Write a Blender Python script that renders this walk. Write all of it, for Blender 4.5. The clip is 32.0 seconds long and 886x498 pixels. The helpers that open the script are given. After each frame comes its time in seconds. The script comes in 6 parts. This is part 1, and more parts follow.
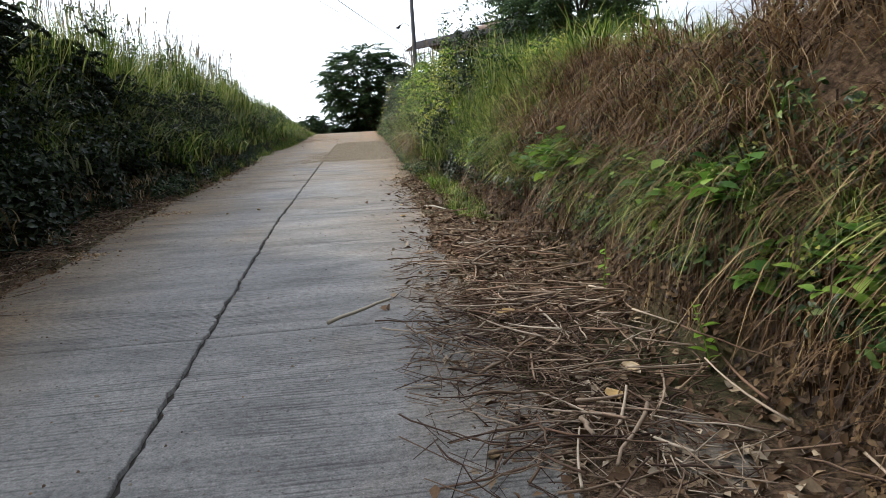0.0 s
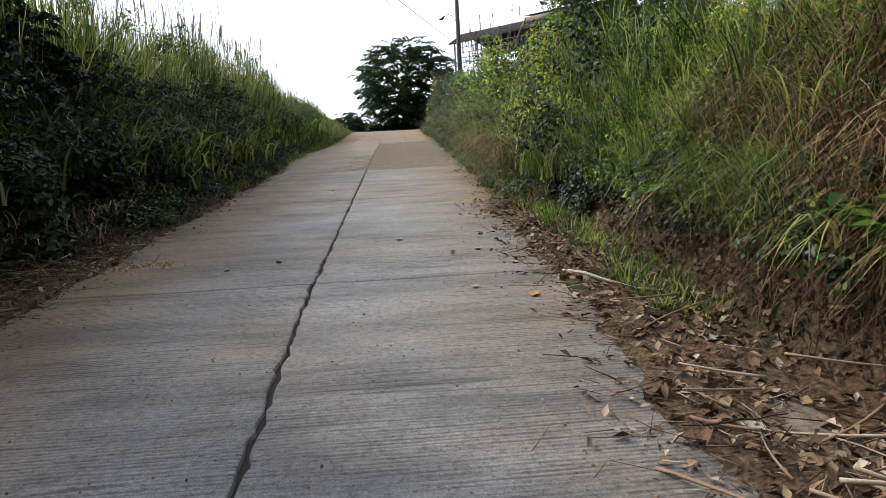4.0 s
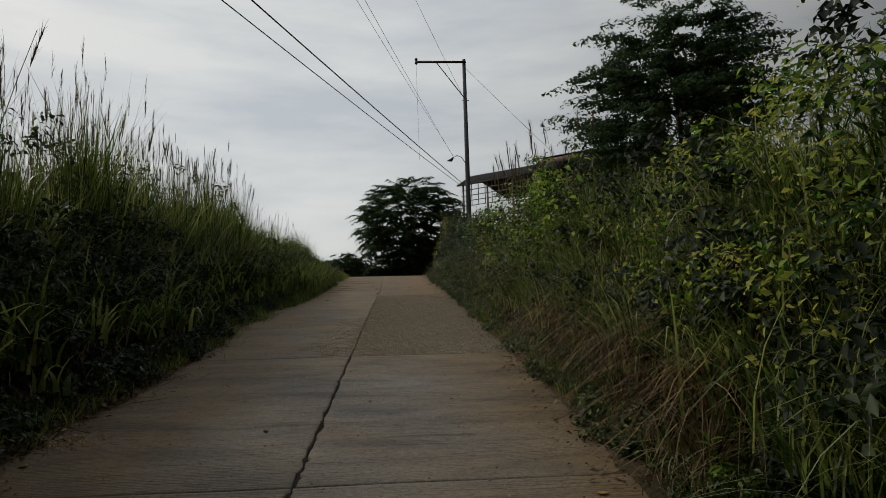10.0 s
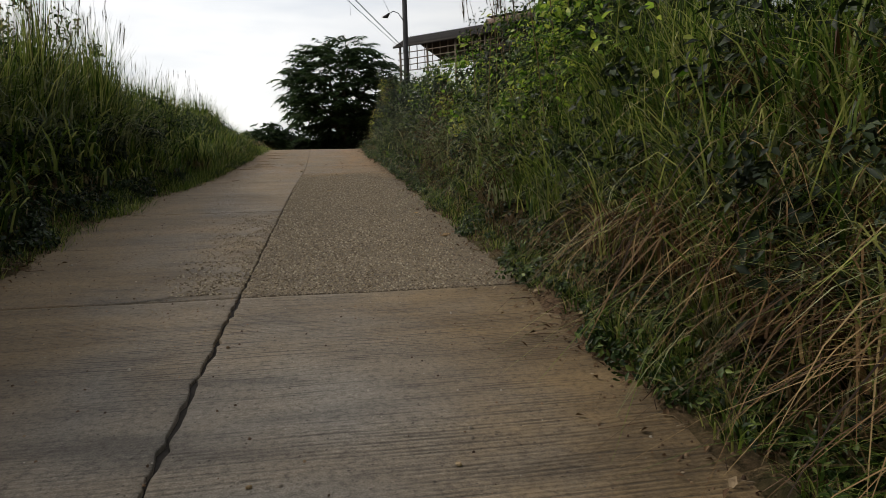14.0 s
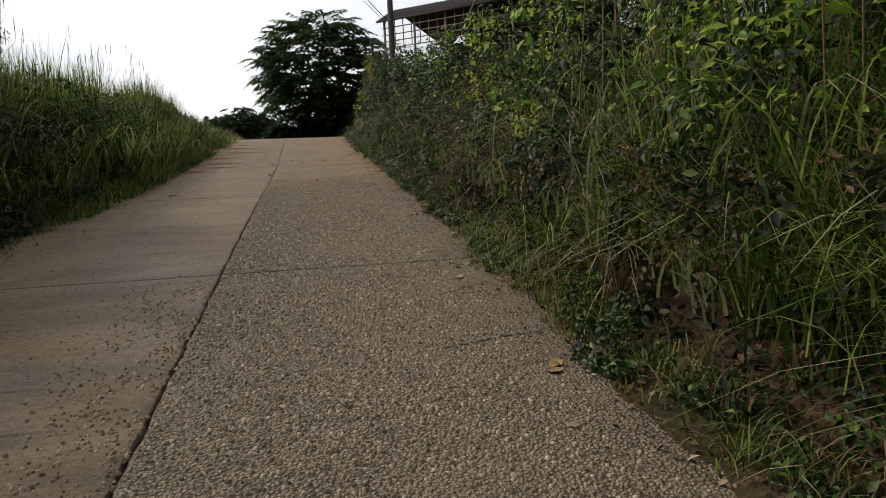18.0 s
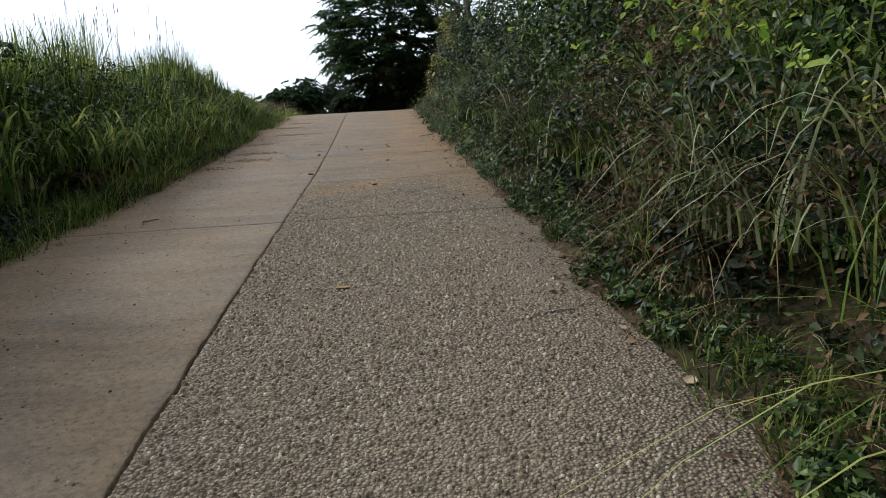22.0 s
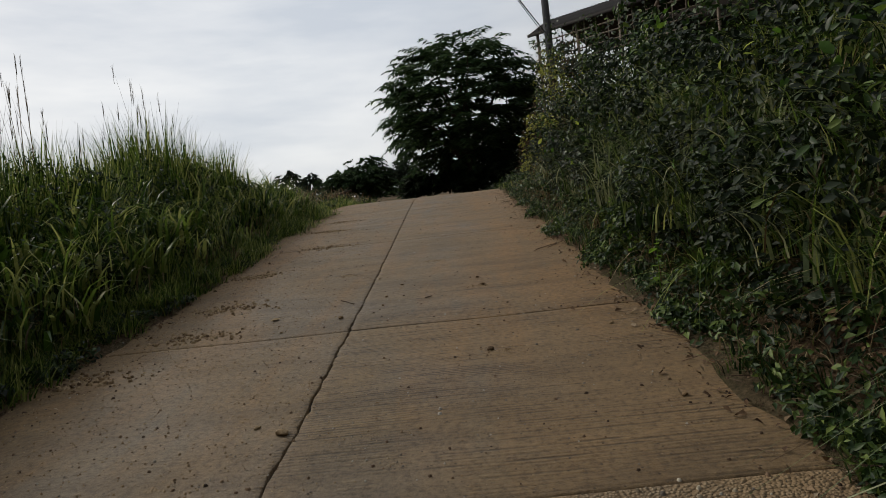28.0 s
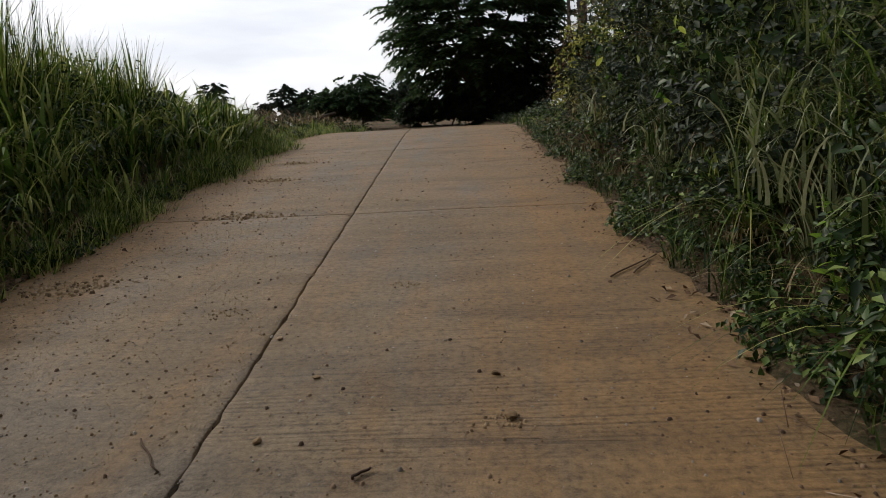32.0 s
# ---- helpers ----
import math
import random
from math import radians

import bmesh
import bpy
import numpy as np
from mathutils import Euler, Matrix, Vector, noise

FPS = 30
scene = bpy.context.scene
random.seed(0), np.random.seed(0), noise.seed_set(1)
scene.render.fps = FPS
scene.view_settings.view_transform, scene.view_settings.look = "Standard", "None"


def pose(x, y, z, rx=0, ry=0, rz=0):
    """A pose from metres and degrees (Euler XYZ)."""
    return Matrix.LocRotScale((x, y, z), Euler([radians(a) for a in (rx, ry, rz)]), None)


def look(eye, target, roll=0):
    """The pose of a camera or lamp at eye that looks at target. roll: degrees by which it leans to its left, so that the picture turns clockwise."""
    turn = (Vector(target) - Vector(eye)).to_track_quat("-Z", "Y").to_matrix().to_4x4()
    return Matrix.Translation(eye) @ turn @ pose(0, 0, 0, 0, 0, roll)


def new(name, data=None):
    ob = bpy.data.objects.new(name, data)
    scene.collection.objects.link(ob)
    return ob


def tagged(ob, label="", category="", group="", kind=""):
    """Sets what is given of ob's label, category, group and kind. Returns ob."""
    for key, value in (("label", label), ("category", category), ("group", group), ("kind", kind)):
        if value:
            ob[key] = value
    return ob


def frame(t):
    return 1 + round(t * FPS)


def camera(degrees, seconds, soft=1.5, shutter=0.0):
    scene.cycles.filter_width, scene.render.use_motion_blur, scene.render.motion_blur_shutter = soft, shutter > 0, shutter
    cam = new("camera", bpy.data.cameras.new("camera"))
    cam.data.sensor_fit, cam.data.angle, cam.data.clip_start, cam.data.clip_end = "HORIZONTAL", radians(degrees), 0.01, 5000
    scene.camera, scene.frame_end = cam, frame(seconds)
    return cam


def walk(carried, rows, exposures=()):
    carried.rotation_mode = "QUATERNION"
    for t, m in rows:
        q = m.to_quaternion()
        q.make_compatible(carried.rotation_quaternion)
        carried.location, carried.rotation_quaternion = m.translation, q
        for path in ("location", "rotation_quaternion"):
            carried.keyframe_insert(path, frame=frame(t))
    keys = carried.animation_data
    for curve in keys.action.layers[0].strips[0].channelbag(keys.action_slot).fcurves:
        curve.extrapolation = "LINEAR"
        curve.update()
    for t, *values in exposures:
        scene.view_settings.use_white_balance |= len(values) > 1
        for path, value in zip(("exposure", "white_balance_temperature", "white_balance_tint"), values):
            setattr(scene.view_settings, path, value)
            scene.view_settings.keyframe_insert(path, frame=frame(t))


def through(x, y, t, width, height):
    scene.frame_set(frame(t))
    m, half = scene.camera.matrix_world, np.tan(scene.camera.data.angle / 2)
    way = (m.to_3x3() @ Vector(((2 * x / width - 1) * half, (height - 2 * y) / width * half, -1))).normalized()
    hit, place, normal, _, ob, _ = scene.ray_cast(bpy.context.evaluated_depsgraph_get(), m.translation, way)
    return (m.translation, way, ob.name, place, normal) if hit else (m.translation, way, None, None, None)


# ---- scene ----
cam = camera(68.6, 32.0, soft=0.5)
PATH = [
    (0, (1.287, 0.746, 1.555), (1.507, 2.725, 1.374), -3.8),
    (0.5, (1.301, 1.257, 1.62), (1.398, 3.242, 1.395), -5.3),
    (1, (1.237, 1.757, 1.69), (1.39, 3.743, 1.503), -5.5),
    (1.5, (1.148, 2.23, 1.735), (1.323, 4.208, 1.493), -7.1),
    (2, (1.131, 2.738, 1.808), (1.132, 4.713, 1.497), -2.0),
    (2.5, (1.042, 3.271, 1.89), (1.21, 5.245, 1.611), -2.5),
    (3, (0.986, 3.827, 1.976), (1.105, 5.813, 1.772), -2.7),
    (3.5, (0.893, 4.383, 2.05), (1.003, 6.373, 1.877), -2.7),
    (5.5, (0.601, 6.756, 2.085), (0.786, 8.734, 1.853), -5.2),
    (6, (0.605, 7.253, 2.184), (0.741, 9.241, 2.009), -2.8),
    (6.5, (0.592, 7.796, 2.257), (0.967, 9.749, 2.045), -4.6),
    (7, (0.64, 8.31, 2.345), (0.823, 10.296, 2.197), -2.2),
    (7.5, (0.65, 8.816, 2.42), (0.853, 10.799, 2.268), -3.6),
    (8, (0.739, 9.348, 2.46), (0.944, 11.334, 2.352), -3.9),
    (8.5, (0.825, 9.942, 2.59), (1.049, 11.926, 2.488), -5.0),
    (9, (0.761, 10.418, 2.76), (0.95, 12.409, 2.75), -4.8),
    (9.5, (0.762, 10.85, 2.886), (0.765, 12.846, 3.025), -0.3),
    (10, (0.716, 11.349, 2.99), (0.858, 13.328, 3.238), -1.6),
    (10.5, (0.71, 11.858, 2.993), (0.999, 13.819, 3.261), -3.7),
    (11, (0.663, 12.335, 3.009), (0.797, 14.322, 3.196), -0.3),
    (11.5, (0.63, 12.912, 3.058), (0.93, 14.889, 3.11), -5.8),
    (12, (0.682, 13.425, 3.137), (0.81, 15.417, 3.263), -4.1),
    (12.5, (0.717, 14.041, 3.221), (0.93, 16.027, 3.326), -4.7),
    (13, (0.662, 14.551, 3.257), (0.983, 16.522, 3.363), -3.2),
    (13.5, (0.728, 15.036, 3.284), (0.83, 17.031, 3.181), -0.8),
    (14, (0.772, 15.694, 3.379), (1.108, 17.661, 3.235), -1.6),
    (14.5, (0.831, 16.205, 3.407), (1.059, 18.191, 3.362), -1.7),
    (16.5, (0.744, 18.544, 3.874), (1.018, 20.512, 3.642), -3.8),
    (17, (0.782, 19.143, 3.946), (1.04, 21.112, 3.706), -2.6),
    (17.5, (0.839, 19.716, 3.975), (1.12, 21.687, 3.789), -0.4),
    (18, (0.876, 20.282, 4.056), (1.258, 22.235, 3.852), -2.6),
    (18.5, (1.003, 20.842, 4.133), (1.192, 22.82, 3.911), -1.1),
    (19, (1.024, 21.437, 4.2), (1.301, 23.399, 3.928), -2.4),
    (19.5, (1.094, 21.981, 4.21), (1.249, 23.947, 3.875), -1.4),
    (20, (1.119, 22.563, 4.299), (1.39, 24.526, 4.026), -1.6),
    (20.5, (1.131, 23.156, 4.333), (1.527, 25.079, 3.951), -5.1),
    (21, (1.13, 23.732, 4.431), (1.289, 25.698, 4.097), -0.9),
    (21.5, (1.116, 24.343, 4.489), (1.39, 26.301, 4.183), -5.8),
    (22, (1.116, 24.882, 4.577), (1.278, 26.854, 4.287), -3.5),
    (22.5, (1.092, 25.49, 4.704), (1.351, 27.455, 4.436), -4.2),
    (23, (1.052, 26.014, 4.796), (1.391, 27.982, 4.686), -2.8),
    (23.5, (1.045, 26.545, 4.906), (1.258, 28.531, 4.803), 0.2),
    (24, (0.968, 27.168, 5.015), (1.198, 29.154, 5.057), -1.8),
    (24.5, (1.024, 27.708, 5.059), (1.133, 29.703, 5.147), 2.1),
    (26.5, (1.035, 30.137, 5.217), (1.109, 32.135, 5.237), -2.1),
    (27, (1.041, 30.61, 5.257), (0.871, 32.603, 5.231), -2.9),
    (27.5, (1.058, 31.141, 5.318), (0.911, 33.135, 5.255), -4.4),
    (28, (1.056, 31.673, 5.395), (1.001, 33.672, 5.335), -6.2),
    (28.5, (1.115, 32.212, 5.49), (1.04, 34.211, 5.479), -1.6),
    (29, (1.149, 32.725, 5.555), (1.101, 34.724, 5.587), -3.6),
    (29.5, (1.255, 33.241, 5.565), (1.071, 35.231, 5.515), -3.2),
    (30, (1.228, 33.819, 5.597), (1.148, 35.816, 5.509), -3.6),
    (30.5, (1.154, 34.357, 5.594), (1.134, 36.349, 5.416), -2.8),
    (31, (1.095, 34.882, 5.707), (1.036, 36.868, 5.478), -1.1),
    (31.5, (1.046, 35.38, 5.746), (1.084, 37.36, 5.468), -4.7),
    (32, (1.087, 35.904, 5.837), (1.018, 37.882, 5.549), -2.8),
]
EXPOSURES = [(0, -0.2, 6050, 10), (1, -0.55, 6050, 12), (2.2, -0.5, 6050, 12), (3, -0.3, 6050, 12), (6.2, -0.6, 6050, 12), (8, -0.97, 6150, 11), (9, -1.25, 6450, 9), (9.8, -2.05, 6650, 7), (10.7, -2.2, 6650, 6), (12.5, -1.7, 6650, 7), (13.2, -1.65, 6700, 8), (14.5, -1.35, 6800, 10), (17, -1.32, 6650, 11), (19.5, -1.12, 6350, 11), (20.8, -0.95, 5850, 10), (23.3, -1.0, 5900, 9), (24.2, -1.45, 6450, 9), (27, -1.85, 6500, 9), (30, -1.8, 6500, 9), (31, -1.5, 6500, 11), (32, -1.5, 6450, 12)]
walk(cam, [(t, look(eye, target, roll)) for t, eye, target, roll in PATH], EXPOSURES)

# ---- world, sun ----
SUN_WAY = Vector((-0.64, 0.48, 0.60)).normalized()
world = bpy.data.worlds.new("World")
scene.world = world
world.use_nodes = True
wt = world.node_tree
wt.nodes.clear()
w_out = wt.nodes.new("ShaderNodeOutputWorld")
w_bg = wt.nodes.new("ShaderNodeBackground")
w_sky = wt.nodes.new("ShaderNodeTexSky")
w_sky.sky_type = "NISHITA"
w_sky.sun_disc = False
w_sky.sun_elevation = math.asin(SUN_WAY.z)
w_sky.sun_rotation = math.atan2(SUN_WAY.x, SUN_WAY.y)
w_sky.air_density, w_sky.dust_density = 1.2, 3.0
w_co = wt.nodes.new("ShaderNodeTexCoord")
w_map = wt.nodes.new("ShaderNodeMapping")
w_map.inputs["Scale"].default_value = (1.0, 1.0, 5.0)
w_noise = wt.nodes.new("ShaderNodeTexNoise")
w_noise.inputs["Scale"].default_value = 2.2
w_noise.inputs["Detail"].default_value = 6.0
w_noise.inputs["Roughness"].default_value = 0.55
w_ramp = wt.nodes.new("ShaderNodeValToRGB")
w_ramp.color_ramp.elements[0].position, w_ramp.color_ramp.elements[0].color = 0.36, (7.4, 7.9, 8.7, 1)
w_ramp.color_ramp.elements[1].position, w_ramp.color_ramp.elements[1].color = 0.62, (10.5, 10.6, 10.8, 1)
w_mix = wt.nodes.new("ShaderNodeMix")
w_mix.data_type = "RGBA"
w_mix.inputs["Factor"].default_value = 0.85
wt.links.new(w_co.outputs["Generated"], w_map.inputs["Vector"])
wt.links.new(w_map.outputs[0], w_noise.inputs["Vector"])
wt.links.new(w_noise.outputs[0], w_ramp.inputs[0])
wt.links.new(w_sky.outputs[0], w_mix.inputs["A"])
wt.links.new(w_ramp.outputs[0], w_mix.inputs["B"])
# thin cloud lights up round the veiled sun
w_dot = wt.nodes.new("ShaderNodeVectorMath")
w_dot.operation = "DOT_PRODUCT"
w_dot.inputs[1].default_value = SUN_WAY
wt.links.new(w_co.outputs["Generated"], w_dot.inputs[0])
w_pos = wt.nodes.new("ShaderNodeMapRange")
w_pos.interpolation_type = "SMOOTHSTEP"
w_pos.inputs["From Min"].default_value, w_pos.inputs["From Max"].default_value = -0.15, 0.74
w_pos.inputs["To Min"].default_value, w_pos.inputs["To Max"].default_value = 0.22, 2.95
wt.links.new(w_dot.outputs["Value"], w_pos.inputs["Value"])
w_glow = wt.nodes.new("ShaderNodeVectorMath")
w_glow.operation = "SCALE"
wt.links.new(w_mix.outputs["Result"], w_glow.inputs[0])
wt.links.new(w_pos.outputs[0], w_glow.inputs["Scale"])
wt.links.new(w_glow.outputs[0], w_bg.inputs["Color"])
w_bg.inputs["Strength"].default_value = 0.104
wt.links.new(w_bg.outputs[0], w_out.inputs["Surface"])

sun = new("sun", bpy.data.lights.new("sun", "SUN"))
sun.data.energy, sun.data.angle, sun.data.color = 5.0, radians(5), (1.0, 0.92, 0.79)
sun.matrix_world = look(SUN_WAY * 60, (0, 0, 0))


# ---- materials ----
def mat(name, rough=0.85, spec=0.3):
    m = bpy.data.materials.new(name)
    m.use_nodes = True
    b = m.node_tree.nodes["Principled BSDF"]
    b.inputs["Roughness"].default_value = rough
    b.inputs["Specular IOR Level"].default_value = spec
    return m, m.node_tree, b


def node(nt, kind, **ins):
    n = nt.nodes.new(kind)
    for k, v in ins.items():
        n.inputs[k.replace("_", " ")].default_value = v
    return n


def ramp(nt, fac, stops):
    r = nt.nodes.new("ShaderNodeValToRGB")
    while len(r.color_ramp.elements) < len(stops):
        r.color_ramp.elements.new(0.5)
    for e, (p, c) in zip(r.color_ramp.elements, stops):
        e.position, e.color = p, (*c, 1)
    nt.links.new(fac, r.inputs[0])
    return r.outputs[0]


def mixc(nt, fac, a, b, blend="MIX"):
    n = nt.nodes.new("ShaderNodeMix")
    n.data_type, n.blend_type = "RGBA", blend
    for sock, v in (("Factor", fac), ("A", a), ("B", b)):
        if isinstance(v, (int, float)):
            n.inputs[sock].default_value = v
        elif isinstance(v, tuple):
            n.inputs[sock].default_value = (*v, 1)
        else:
            nt.links.new(v, n.inputs[sock])
    return n.outputs["Result"]


def noise_tex(nt, scale, detail=4.0, rough=0.55, coords=None, dist=0.0):
    n = node(nt, "ShaderNodeTexNoise", Scale=scale, Detail=detail, Roughness=rough, Distortion=dist)
    if coords is not None:
        nt.links.new(coords, n.inputs["Vector"])
    return n.outputs["Fac"]


def place_coords(nt, scale=(1, 1, 1)):
    g = nt.nodes.new("ShaderNodeNewGeometry")
    m = nt.nodes.new("ShaderNodeMapping")
    m.inputs["Scale"].default_value = scale
    nt.links.new(g.outputs["Position"], m.inputs["Vector"])
    return m.outputs[0]


def mathn(nt, op, a, b=0.0, clamp=False):
    n = nt.nodes.new("ShaderNodeMath")
    n.operation, n.use_clamp = op, clamp
    for i, v in enumerate((a, b)):
        if isinstance(v, (int, float)):
            n.inputs[i].default_value = v
        else:
            nt.links.new(v, n.inputs[i])
    return n.outputs[0]


def bump(nt, b, height, strength, dist):
    n = node(nt, "ShaderNodeBump", Strength=strength, Distance=dist)
    nt.links.new(height, n.inputs["Height"])
    nt.links.new(n.outputs[0], b.inputs["Normal"])


def leaf_mat(name, stops, through=0.35, rough=0.5, patch=0.6):
    """Foliage: a colour for each blade, drifting over patches, with light coming through."""
    m, nt, b = mat(name, rough + 0.08, 0.22)
    g = nt.nodes.new("ShaderNodeNewGeometry")
    big = noise_tex(nt, patch, 2.0, coords=place_coords(nt))
    f = mathn(nt, "ADD", mathn(nt, "MULTIPLY", g.outputs["Random Per Island"], 0.78), mathn(nt, "MULTIPLY", big, 0.24))
    col = ramp(nt, f, stops)
    fine = noise_tex(nt, 60.0, 2.0, coords=place_coords(nt))
    col = mixc(nt, 0.35, col, ramp(nt, fine, [(0.3, (0.45, 0.45, 0.4)), (0.7, (1.0, 1.0, 1.0))]), "MULTIPLY")
    nt.links.new(col, b.inputs["Base Color"])
    tr = nt.nodes.new("ShaderNodeBsdfTranslucent")
    nt.links.new(col, tr.inputs["Color"])
    mx = nt.nodes.new("ShaderNodeMixShader")
    mx.inputs[0].default_value = through
    out = nt.nodes["Material Output"]
    nt.links.new(b.outputs[0], mx.inputs[1])
    nt.links.new(tr.outputs[0], mx.inputs[2])
    nt.links.new(mx.outputs[0], out.inputs["Surface"])
    return m


def piece_leaf(name, stops):
    """Single leaves: one colour for each object, with a paler vein-like grain."""
    m, nt, b = mat(name, 0.45, 0.25)
    o = nt.nodes.new("ShaderNodeObjectInfo")
    col = ramp(nt, o.outputs["Random"], stops)
    fine = noise_tex(nt, 70.0, 3.0, coords=place_coords(nt))
    col = mixc(nt, 0.5, col, ramp(nt, fine, [(0.3, (0.5, 0.5, 0.45)), (0.7, (1.0, 1.0, 1.0))]), "MULTIPLY")
    nt.links.new(col, b.inputs["Base Color"])
    tr = nt.nodes.new("ShaderNodeBsdfTranslucent")
    nt.links.new(col, tr.inputs["Color"])
    mx = nt.nodes.new("ShaderNodeMixShader")
    mx.inputs[0].default_value = 0.4
    nt.links.new(b.outputs[0], mx.inputs[1])
    nt.links.new(tr.outputs[0], mx.inputs[2])
    nt.links.new(mx.outputs[0], nt.nodes["Material Output"].inputs["Surface"])
    return m


def plain_mat(name, a, b_col, scale=20.0, rough=0.8, spec=0.3, metal=0.0, bumpy=0.3, dist=0.004):
    m, nt, b = mat(name, rough, spec)
    co = place_coords(nt)
    f = noise_tex(nt, scale, 5.0, coords=co)
    f2 = noise_tex(nt, scale / 8, 3.0, coords=co)
    col = mixc(nt, f, a, b_col)
    col = mixc(nt, 0.35, col, ramp(nt, f2, [(0.3, (0.5, 0.5, 0.5)), (0.7, (1, 1, 1))]), "MULTIPLY")
    nt.links.new(col, b.inputs["Base Color"])
    b.inputs["Metallic"].default_value = metal
    if bumpy:
        bump(nt, b, f, bumpy, dist)
    return m


def piece_mat(name, stops, rough=0.85, spec=0.2, scale=90.0):
    """Loose bits: one colour for each island and object."""
    m, nt, b = mat(name, rough, spec)
    g = nt.nodes.new("ShaderNodeNewGeometry")
    o = nt.nodes.new("ShaderNodeObjectInfo")
    f = mathn(nt, "FRACT", mathn(nt, "ADD", g.outputs["Random Per Island"], o.outputs["Random"]))
    col = ramp(nt, f, stops)
    n = noise_tex(nt, scale, 4.0, coords=place_coords(nt))
    col = mixc(nt, 0.5, col, ramp(nt, n, [(0.3, (0.5, 0.48, 0.45)), (0.7, (1, 1, 1))]), "MULTIPLY")
    nt.links.new(col, b.inputs["Base Color"])
    bump(nt, b, n, 0.4, 0.003)
    return m


def concrete_mat():
    m, nt, b = mat("concrete", 0.72, 0.4)
    g = nt.nodes.new("ShaderNodeNewGeometry")
    sep = nt.nodes.new("ShaderNodeSeparateXYZ")
    nt.links.new(g.outputs["Position"], sep.inputs[0])
    co = place_coords(nt)
    fine = noise_tex(nt, 110.0, 6.0, 0.75, co)
    patch = noise_tex(nt, 0.55, 4.0, 0.6, co, 0.4)
    # the two lanes were brushed one after the other
    side_of = mathn(nt, "GREATER_THAN", sep.outputs["X"], mathn(nt, "MULTIPLY", mathn(nt, "MAXIMUM", mathn(nt, "SUBTRACT", 10.0, sep.outputs["Y"]), 0.0), 0.025))
    brush = nt.nodes.new("ShaderNodeCombineXYZ")
    nt.links.new(mathn(nt, "MULTIPLY", sep.outputs["X"], 0.06), brush.inputs[0])
    nt.links.new(sep.outputs["Y"], brush.inputs[1])
    nt.links.new(mathn(nt, "MULTIPLY", side_of, 7.3), brush.inputs[2])

    def brushed(scale, detail):
        return noise_tex(nt, scale, detail, 0.5, brush.outputs[0])

    comb = mathn(nt, "ADD", mathn(nt, "MULTIPLY", mathn(nt, "SINE", mathn(nt, "ADD", mathn(nt, "MULTIPLY", sep.outputs["Y"], 200.0), mathn(nt, "MULTIPLY", brushed(1.2, 1.0), 4.0))), 0.5), 0.5)
    groove = mathn(nt, "ADD", mathn(nt, "MULTIPLY", comb, 0.4), mathn(nt, "MULTIPLY", ramp(nt, brushed(34.0, 3.0), [(0.3, (0, 0, 0)), (0.62, (1, 1, 1))]), 0.6))
    cut = ramp(nt, brushed(9.0, 2.0), [(0.27, (0.25, 0.25, 0.25)), (0.29, (1, 1, 1))])
    worn = ramp(nt, noise_tex(nt, 1.0, 4.0, 0.6, place_coords(nt, (0.8, 1.1, 1.0))), [(0.38, (0.15, 0.15, 0.15)), (0.56, (1, 1, 1))])
    # dried mud has filled the grooves uphill
    worn = mathn(nt, "MULTIPLY", worn, mathn(nt, "SUBTRACT", 1.0, mathn(nt, "MULTIPLY", mathn(nt, "MULTIPLY", mathn(nt, "SUBTRACT", mathn(nt, "SUBTRACT", sep.outputs["Y"], mathn(nt, "MULTIPLY", side_of, 17.0)), 20.0), 0.25, True), 0.8)))
    bare = mathn(nt, "SUBTRACT", 1.0, mathn(nt, "MULTIPLY", mathn(nt, "MULTIPLY", mathn(nt, "SUBTRACT", sep.outputs["Y"], 22.0), 0.1, True), 0.4))
    pits = noise_tex(nt, 28.0, 5.0, 0.7, co)
    grey = mixc(nt, ramp(nt, fine, [(0.3, (0, 0, 0)), (0.7, (1, 1, 1))]), (0.080, 0.077, 0.073), (0.30, 0.288, 0.270))
    # red earth dragged over the slabs, more of it uphill and along the edges
    up = mathn(nt, "MULTIPLY", mathn(nt, "SUBTRACT", sep.outputs["Y"], 7.0), 0.055, True)
    side = mathn(nt, "MULTIPLY", mathn(nt, "SUBTRACT", mathn(nt, "ABSOLUTE", mathn(nt, "ADD", sep.outputs["X"], 0.15)), 1.0), 0.6, True)
    # left lane, lower stretch: brown earth plus the bank's shade, both as colour
    lane_earth_shade = mathn(nt, "MULTIPLY", mathn(nt, "MULTIPLY", mathn(nt, "ADD", sep.outputs["X"], 0.5), -0.8, True), mathn(nt, "MULTIPLY", mathn(nt, "SUBTRACT", 24.0, sep.outputs["Y"]), 0.2, True))
    dirt = mathn(nt, "ADD", mathn(nt, "ADD", mathn(nt, "MULTIPLY", up, 0.95), mathn(nt, "MULTIPLY", side, 0.6)),
                 mathn(nt, "MULTIPLY", mathn(nt, "SUBTRACT", patch, 0.52), 1.6), True)
    # from here the dirt mask also carries that painted shade
    dirt = mathn(nt, "ADD", dirt, mathn(nt, "MULTIPLY", lane_earth_shade, 0.75), True)
    fine = mathn(nt, "MULTIPLY", fine, mathn(nt, "SUBTRACT", 1.0, mathn(nt, "MULTIPLY", lane_earth_shade, 0.35)))
    earth = mixc(nt, fine, (0.085, 0.053, 0.024), (0.285, 0.19, 0.086))
    col = mixc(nt, mathn(nt, "MULTIPLY", dirt, 0.95), grey, earth)
    high = mathn(nt, "MULTIPLY", mathn(nt, "SUBTRACT", sep.outputs["Y"], 30.0), 0.12, True)
